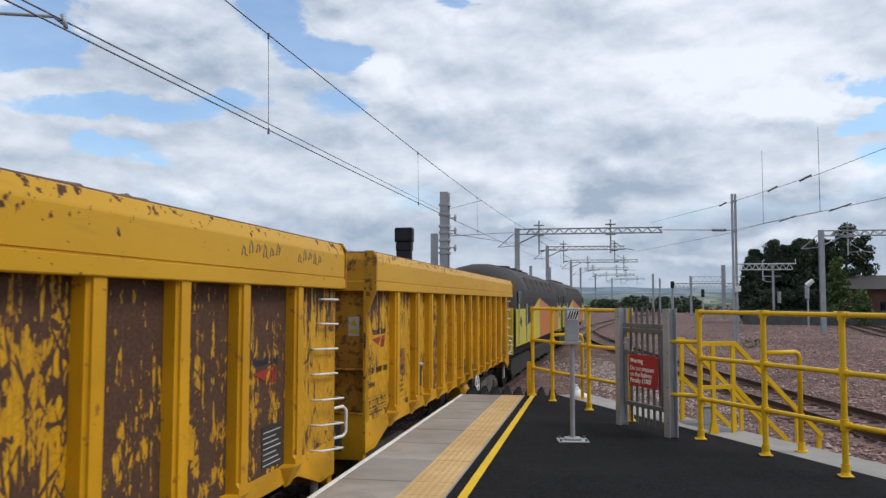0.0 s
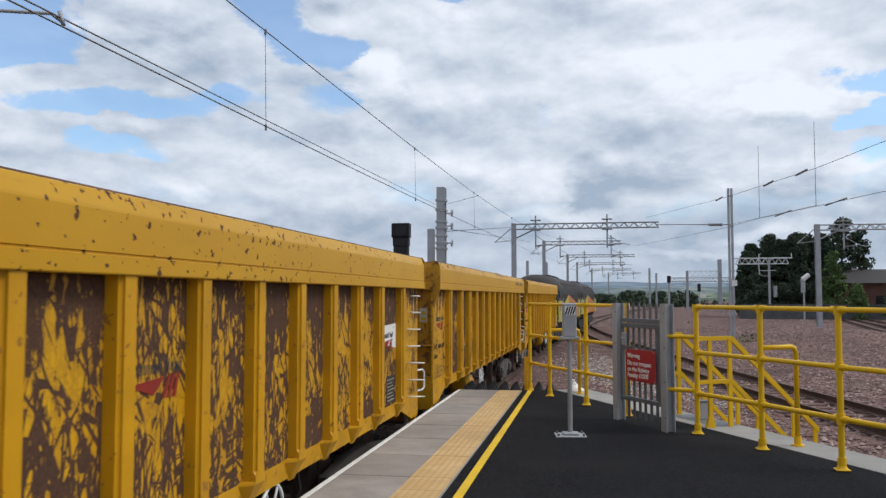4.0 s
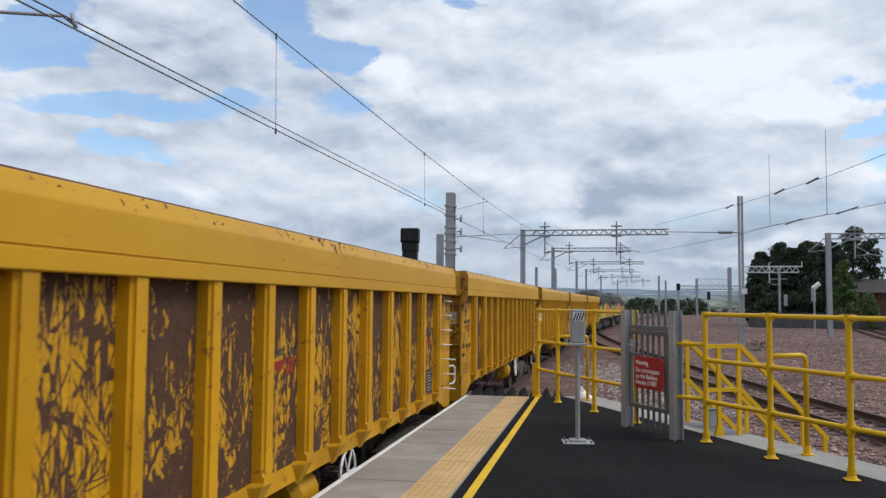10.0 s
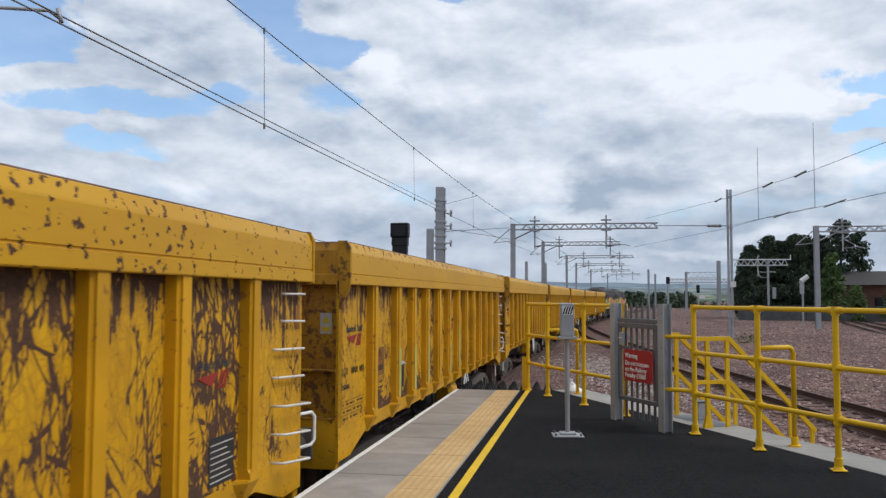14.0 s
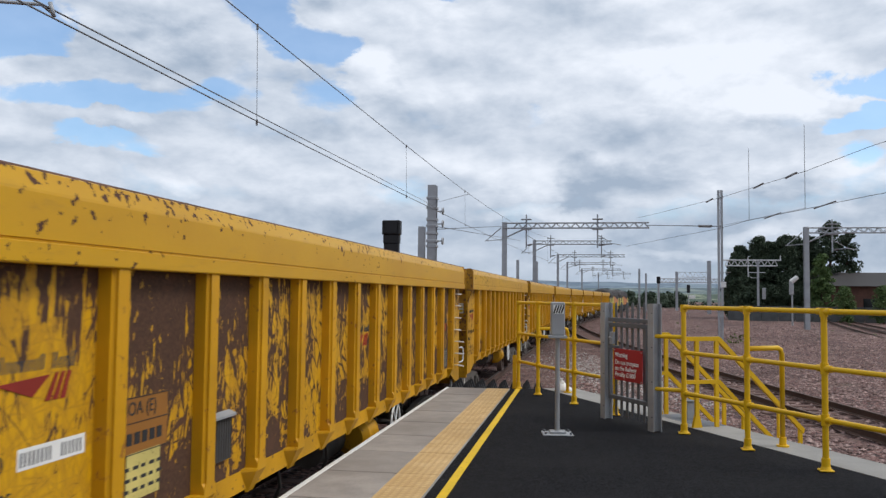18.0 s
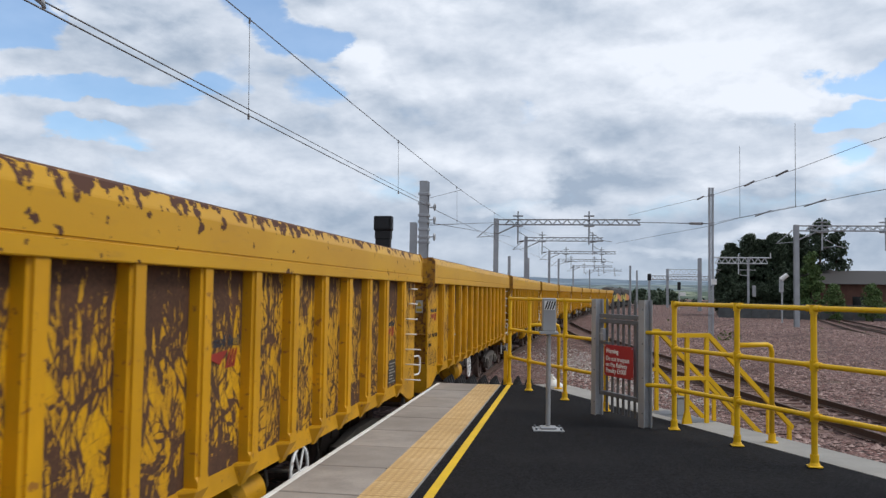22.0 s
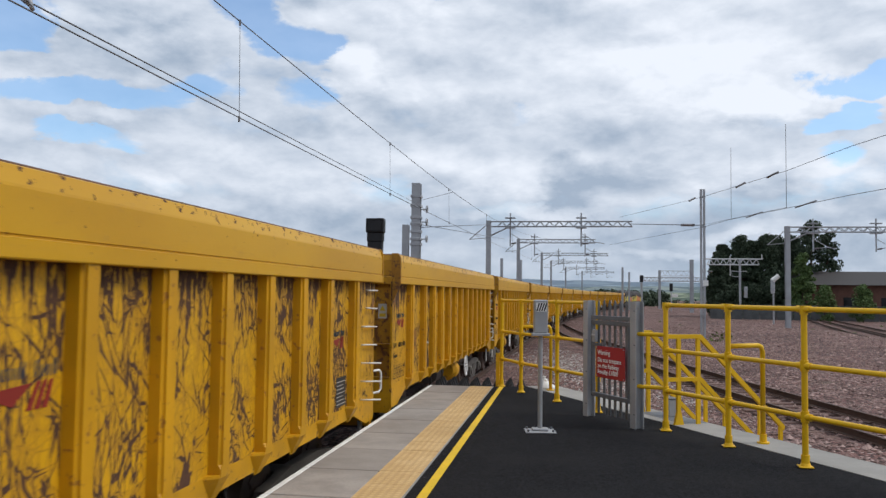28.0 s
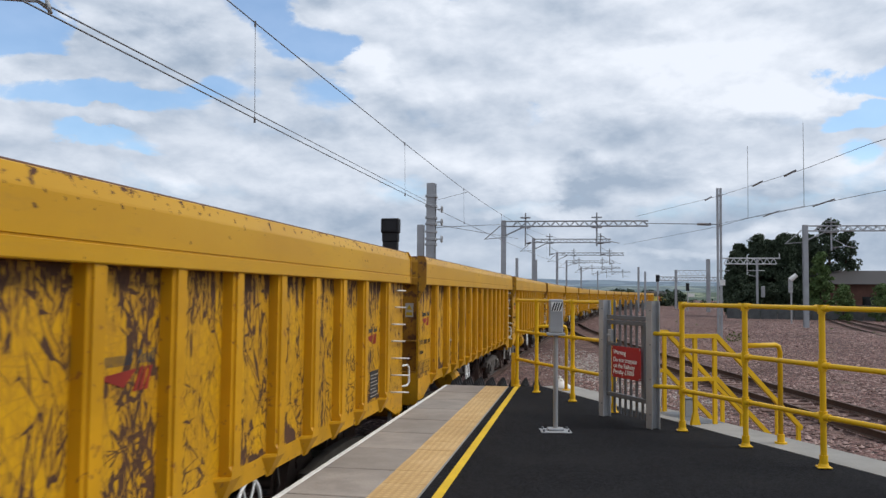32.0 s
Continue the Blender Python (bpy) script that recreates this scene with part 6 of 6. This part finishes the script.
for _u, _v, _d in ((0.2150, 0.0957, 42), (0.272, 0.1078, 36)):
    _p = Vector(along([(_u, _v, _d)])[0])
    part("insulator", rod(bm_new(), _p - Vector((0.2, -0.8, 0.06)), _p + Vector((0.2, -0.8, 0.06)), 0.03, 8), "insulator", yb)

# signal seen from behind
_s = thing("signal", "black railway signal head seen from behind", "signal", at=(-6.2, 26.3, 0))
part("post", rod(bm_new(), (0, 0, -1.2), (0, 0, 3.0), 0.08, 12), "galv", _s)
_bm = bm_new()
box(_bm, -0.30, 0.30, -0.17, 0.14, 3.62, 4.10, 0.03)
box(_bm, -0.265, 0.265, -0.13, 0.14, 3.34, 3.63, 0.02)
_h = part("head", _bm, "black", _s)
part("base_case", box(bm_new(), -0.245, 0.245, -0.12, 0.12, 2.75, 3.345, 0.02), "black", _s)
part("door", box(bm_new(), -0.24, 0.24, -0.19, -0.172, 3.67, 4.04, 0.02), "black", _h)

_s = thing("camera_post", "white hooded equipment head on a slim post", "equipment post", at=(21.65, 92.0, 0))
part("post", rod(bm_new(), (0, 0, -1.2), (0, 0, 2.1), 0.09, 10), "galv", _s)
part("cabinet", box(bm_new(), -0.26, 0.14, -0.16, 0.16, 2.1, 3.55, 0.06), "galv", _s)
part("hood", rod(bm_new(), (-0.1, 0, 3.45), (0.55, 0, 4.0), 0.27, 12, 0.23), "white", _s, "white rounded hood")
_s = thing("far_signal", "dark signal on a tall far post", "signal", at=(13.87, 160.0, 0))
part("post", rod(bm_new(), (0, 0, -1.2), (0, 0, 4.3), 0.12, 8), "galv", _s)
part("head", box(bm_new(), -0.35, 0.35, -0.2, 0.2, 4.3, 5.6, 0.1), "black", _s)
_s = thing("far_signal", "small dark colour-light signal on a post", "signal", at=(19.3, 160.0, 0))
part("post", rod(bm_new(), (0, 0, -1.2), (0, 0, 2.5), 0.10, 8), "galv", _s)
part("head", box(bm_new(), -0.3, 0.3, -0.2, 0.2, 2.6, 4.1, 0.1), "black", _s)
part("plate", box(bm_new(), 0.1, 1.2, -0.24, -0.21, 1.5, 2.15), "white", _s, "white plate")


# ---- trees, buildings, distance ----
def leaf_cloud(bm, centre, size, count, leaf, rng, squash=1.0):
    c = Vector(centre)
    for _ in range(count):
        d = Vector((rng.gauss(0, 1), rng.gauss(0, 1), rng.gauss(0, 1)))
        d = d.normalized() * size * (0.45 + 0.55 * rng.random() ** 0.5)
        d.z *= squash
        p = c + d
        u = Vector((rng.uniform(-1, 1), rng.uniform(-1, 1), rng.uniform(-1, 1))).normalized()
        v = u.cross(Vector((rng.uniform(-1, 1), rng.uniform(-1, 1), rng.uniform(-1, 1)))).normalized()
        k = leaf * rng.uniform(0.6, 1.4)
        a = [p - u * k, p + v * k * 0.6, p + u * k, p - v * k * 0.6]
        bm.faces.new([bm.verts.new(q) for q in a])


def tree(x, y, height, spread, material, seed, label, leaf=0.15, low=0.04, peak=0.55, clumps=110, count=80):
    """A tapered trunk, limbs, and a crown whose clumps fill a form that is widest low down and narrows above; peak bends that taper."""
    rng = random.Random(seed)
    t = thing("tree", label, "tree", "trees beyond the yard", at=(x, y, -1.1))
    bend = rng.uniform(-0.3, 0.3)
    part("trunk", rod(bm_new(), (0, 0, -0.2), (bend, 0, height * 0.93), height * 0.026, 8, height * 0.005), "bark", t)
    crown = bm_new()
    for k in range(clumps):
        f = low + (1 - low) * rng.random() ** 0.85
        a = rng.uniform(0, math.tau)
        girth = (1 - f) ** peak * min(1.0, 0.45 + 2.4 * (f - low)) + 0.05
        ragged = 0.82 + 0.3 * noise.noise(Vector((a * 1.2, f * 6.0, seed)))
        wide = spread * girth * ragged * rng.random() ** 0.4
        c = (bend * f + math.cos(a) * wide, math.sin(a) * wide, height * f)
        if k % 9 == 0:
            part("limb", rod(bm_new(), (bend * f, 0, height * max(0.05, f - 0.08)), c, height * 0.006, 5, height * 0.002), "bark", t)
        leaf_cloud(crown, c, (0.10 + 0.12 * rng.random()) * spread + 0.18, count, leaf, rng, 0.7)
    part("crown", crown, material, t)
    return t


for _k, (_x, _y, _h, _w, _p) in enumerate(((20.6, 119, 8.7, 2.2, 0.45), (22.0, 122, 9.9, 2.6, 0.48), (23.9, 121, 11.1, 2.8, 0.46), (25.7, 123, 10.6, 2.9, 0.48),
                                           (27.6, 121, 11.3, 2.9, 0.42), (29.4, 123, 11.2, 2.9, 0.45), (31.6, 124, 11.4, 2.8, 0.45))):
    tree(_x, _y, _h, _w, "leaf_dark", 20 + _k, "tall dark green conifer in a dense clump", peak=_p, clumps=210)
tree(29.4, 110, 8.2, 2.1, "leaf_mid", 5, "lighter green leafy tree by the sidings", 0.15, peak=0.5, clumps=110)
tree(33.4, 121, 13.2, 3.4, "leaf_dark", 6, "tall open-branched dark pine", 0.17, 0.25, 0.40, 95, 60)
tree(36.0, 122, 11.8, 2.9, "leaf_dark", 7, "tall open-branched dark pine", 0.17, 0.30, 0.40, 70, 60)
for _k, (_x, _y, _h, _w) in enumerate(((30.3, 104, 4.1, 1.5), (34.6, 104, 4.2, 1.7), (37.8, 103.5, 3.8, 1.6))):
    tree(_x, _y, _h, _w, "leaf_mid", 40 + _k, "low green bush beside the yard fence", 0.11, 0.0, 0.4, 60, 60)
for _k, (_x, _h) in enumerate(((20.8, 3.4), (22.2, 4.6), (24.0, 4.4), (26.4, 4.8), (28.6, 4.2))):
    tree(_x, 113.5, _h, 1.9, "leaf_dark", 50 + _k, "dark green undergrowth below the trees", 0.13, 0.0, 0.35, 70, 60)

_b = thing("brick_building", "low brown brick building with a slate roof", "building")
part("wall", box(bm_new(), 31.6, 62.0, 114.0, 126.0, -1.2, 3.4), "brickwork", _b)
part("roof", prism(bm_new(), [(113.2, 3.4), (120.0, 5.35), (126.8, 3.4)], 31.0, 62.6, "x"), "slate", _b)
for _k in range(5):
    _w = part("window", box(bm_new(), 35.5 + _k * 4.6, 37.3 + _k * 4.6, 113.93, 114.02, 0.4, 1.8), "glass", _b)
    part("frame", box(bm_new(), 35.4 + _k * 4.6, 37.4 + _k * 4.6, 113.9, 113.94, 0.3, 0.4), "white", _w)
_f = thing("yard_fence", "grey palisade fence along the yard's far side", "fence", kind="")
for _k in range(25):
    part("fence_panel", box(bm_new(), 17.8 + _k * 2.0, 19.74 + _k * 2.0, 108.0, 108.06, -1.15, 0.75), "fence_grey", _f)


def build_hills():
    """Far ridges, each one a low wedge of land behind the last."""
    # haze on the two farther ridges comes from their material colours
    for dist, base, amp, seed, mat, lab in ((520, 3.6, 2.2, 3, "field", "pale green fields with dark hedges beyond the yard"), (1000, 12.5, 3.5, 5, "wood_hill", "low wooded slopes tinted with light haze"),
                                            (2400, 48, 12, 8, "hill", "far hills tinted blue-grey with haze")):
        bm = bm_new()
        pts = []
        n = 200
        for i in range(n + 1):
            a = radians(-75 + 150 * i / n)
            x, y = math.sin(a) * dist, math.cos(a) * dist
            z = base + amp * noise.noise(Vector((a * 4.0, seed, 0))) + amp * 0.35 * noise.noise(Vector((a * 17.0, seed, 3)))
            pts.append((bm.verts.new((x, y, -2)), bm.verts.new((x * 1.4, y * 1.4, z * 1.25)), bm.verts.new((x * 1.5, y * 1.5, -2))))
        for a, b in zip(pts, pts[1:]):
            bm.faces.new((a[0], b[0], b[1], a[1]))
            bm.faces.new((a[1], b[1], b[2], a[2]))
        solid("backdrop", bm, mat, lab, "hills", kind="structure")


build_hills()


def build_woods():
    rng = random.Random(4)
    bm = bm_new()
    for k in range(420):
        lo, hi, tall = ((-10, 40, 0.4), (1.7, 4.7, 1.0), (-0.4, 1.3, 0.8), (5.0, 6.6, 0.9), (14, 40, 0.7))[k % 5]
        a = radians(rng.uniform(lo, hi))
        d = rng.uniform(230, 330)
        r = rng.uniform(0.7, 1.5)
        top = rng.uniform(0.3, 1.0) * 5.2 * tall
        for h in range(max(1, int(top / 1.1))):
            leaf_cloud(bm, (math.sin(a) * d + rng.uniform(-0.5, 0.5), math.cos(a) * d, h * 1.1 - 0.6), r * (1.15 - 0.13 * h), 22, 0.42, rng, 1.0)
    solid("far_woods", bm, "leaf_dark", "far band of green scrub and hedges", "scrub", kind="stuff")
    bm = bm_new()
    for k in range(26):
        x, y = rng.uniform(6, 40), rng.uniform(24, 100)
        leaf_cloud(bm, (x, y, -1.05), rng.uniform(0.10, 0.32), 26, 0.06, rng, 0.5)
    leaf_cloud(bm, (8.9, 50.5, -0.8), 0.7, 160, 0.07, rng, 0.6)
    verts, faces, pale, chips = [], [], [], []
    for k in range(7000):
        y = 12 + 60 * rng.random() ** 1.6
        x = rng.uniform(-1.9, 4 + 0.42 * y)
        if x < -1.2 + 0.0012 * y * y or (y < 17 and x < 3.4 - (y - 8) * 0.5 + 0.6):
            continue
        r = rng.uniform(0.03, 0.085)
        z = ground_height(x, y)
        b = len(verts)
        for u, v, w in ((1, 0, 0), (0, 1, 0), (-1, 0, 0), (0, -1, 0), (0, 0, 1), (0, 0, -1)):
            verts.append((x + r * u * rng.uniform(0.7, 1.3) + r * 0.3 * v, y + r * v * rng.uniform(0.7, 1.3), z + r * 0.25 + r * w * rng.uniform(0.5, 0.9)))
        faces += [(b, b + 1, b + 4), (b + 1, b + 2, b + 4), (b + 2, b + 3, b + 4), (b + 3, b, b + 4), (b + 1, b, b + 5), (b + 2, b + 1, b + 5), (b + 3, b + 2, b + 5), (b, b + 3, b + 5)]
    for k in range(2600):
        x, y = rng.gauss(0.9, 1.0), rng.gauss(31, 5.0)
        x += (31 - y) * 0.16
        r = rng.uniform(0.02, 0.05)
        z = ground_height(x, y)
        b = len(pale)
        for u, v, w in ((1, 0, 0), (0, 1, 0), (-1, 0, 0), (0, -1, 0), (0, 0, 1), (0, 0, -1)):
            pale.append((x + r * u * rng.uniform(0.7, 1.3), y + r * v * rng.uniform(0.7, 1.3), z + r * 0.2 + r * w * rng.uniform(0.5, 0.9)))
        chips += [(b, b + 1, b + 4), (b + 1, b + 2, b + 4), (b + 2, b + 3, b + 4), (b + 3, b, b + 4), (b + 1, b, b + 5), (b + 2, b + 1, b + 5), (b + 3, b + 2, b + 5), (b, b + 3, b + 5)]
    me = bpy.data.meshes.new("pale_gravel")
    me.from_pydata(pale, [], chips)
    me.materials.append(M["pale_stone"])
    tagged(new("pale_gravel", me), "patch of pale grey gravel beside the siding", "gravel", kind="stuff")
    me = bpy.data.meshes.new("loose_stones")
    me.from_pydata(verts, [], faces)
    me.materials.append(M["stone"])
    tagged(new("loose_stones", me), "loose pinkish grey ballast stones lying about", "stones", kind="stuff")
    solid("weeds", bm, "weed", "scattered yellow-green weeds in the ballast", "weeds", kind="stuff")


build_woods()


# ---- what moves ----
# metres run by the tail of the first wagon's body along the line, at each time
RUN = [(0.0, 9.158), (2.5, 20.662), (6.0, 37.96), (9.0, 53.88), (12.0, 70.651), (15.0, 88.386), (18.0, 106.807), (21.0, 126.15), (24.0, 146.504),
       (27.0, 167.764), (30.0, 190.076), (32.0, 205.508)]


def spline(rows):
    """A natural cubic through the rows."""
    x, v = np.array([r[0] for r in rows]), np.array([r[1] for r in rows])
    n, h = len(x), np.diff(x)
    A, b = np.eye(n), np.zeros(n)
    for i in range(1, n - 1):
        A[i, i - 1:i + 2] = h[i - 1], 2 * (h[i - 1] + h[i]), h[i]
        b[i] = 6 * ((v[i + 1] - v[i]) / h[i] - (v[i] - v[i - 1]) / h[i - 1])
    m = np.linalg.solve(A, b)

    def run(t):
        i = min(max(int(np.searchsorted(x, t)) - 1, 0), n - 2)
        d = t - x[i]
        return float(v[i] + d * ((v[i + 1] - v[i]) / h[i] - h[i] * (2 * m[i] + m[i + 1]) / 6) + d * d * m[i] / 2 + d ** 3 * (m[i + 1] - m[i]) / (6 * h[i]))
    return run


def ride(s_mid, base):
    """Pose of a vehicle whose middle is at s_mid and whose bogies are base apart."""
    a, b = on_line(s_mid - base / 2)[0], on_line(s_mid + base / 2)[0]
    d = b - a
    m = (a + b) / 2
    return pose(m.x, m.y, m.z, 0, 0, -math.degrees(math.atan2(d.x, d.y)))


def motions():
    run = spline(RUN)
    times = [0.5 * i for i in range(65)]
    for i, w in enumerate(WAGONS):
        walk(w, [(t, ride(run(t) - PITCH * i + BODY / 2, 9.5)) for t in times])
    for i, w in enumerate(LOCOS):
        walk(w, [(t, ride(run(t) + BODY + 0.95 + 9.45 + 19.36 * i, 11.2)) for t in times])
    fine = [i / 10 for i in range(321)]
    far = [run(t) - run(0) for t in fine]
    for ob in WHEELS:
        r = ob.location.z
        spot = ob.location.copy()
        walk(ob, [(t, Matrix.Translation(spot) @ Matrix.Rotation(-d / r, 4, "X")) for t, d in zip(fine, far)])


motions()
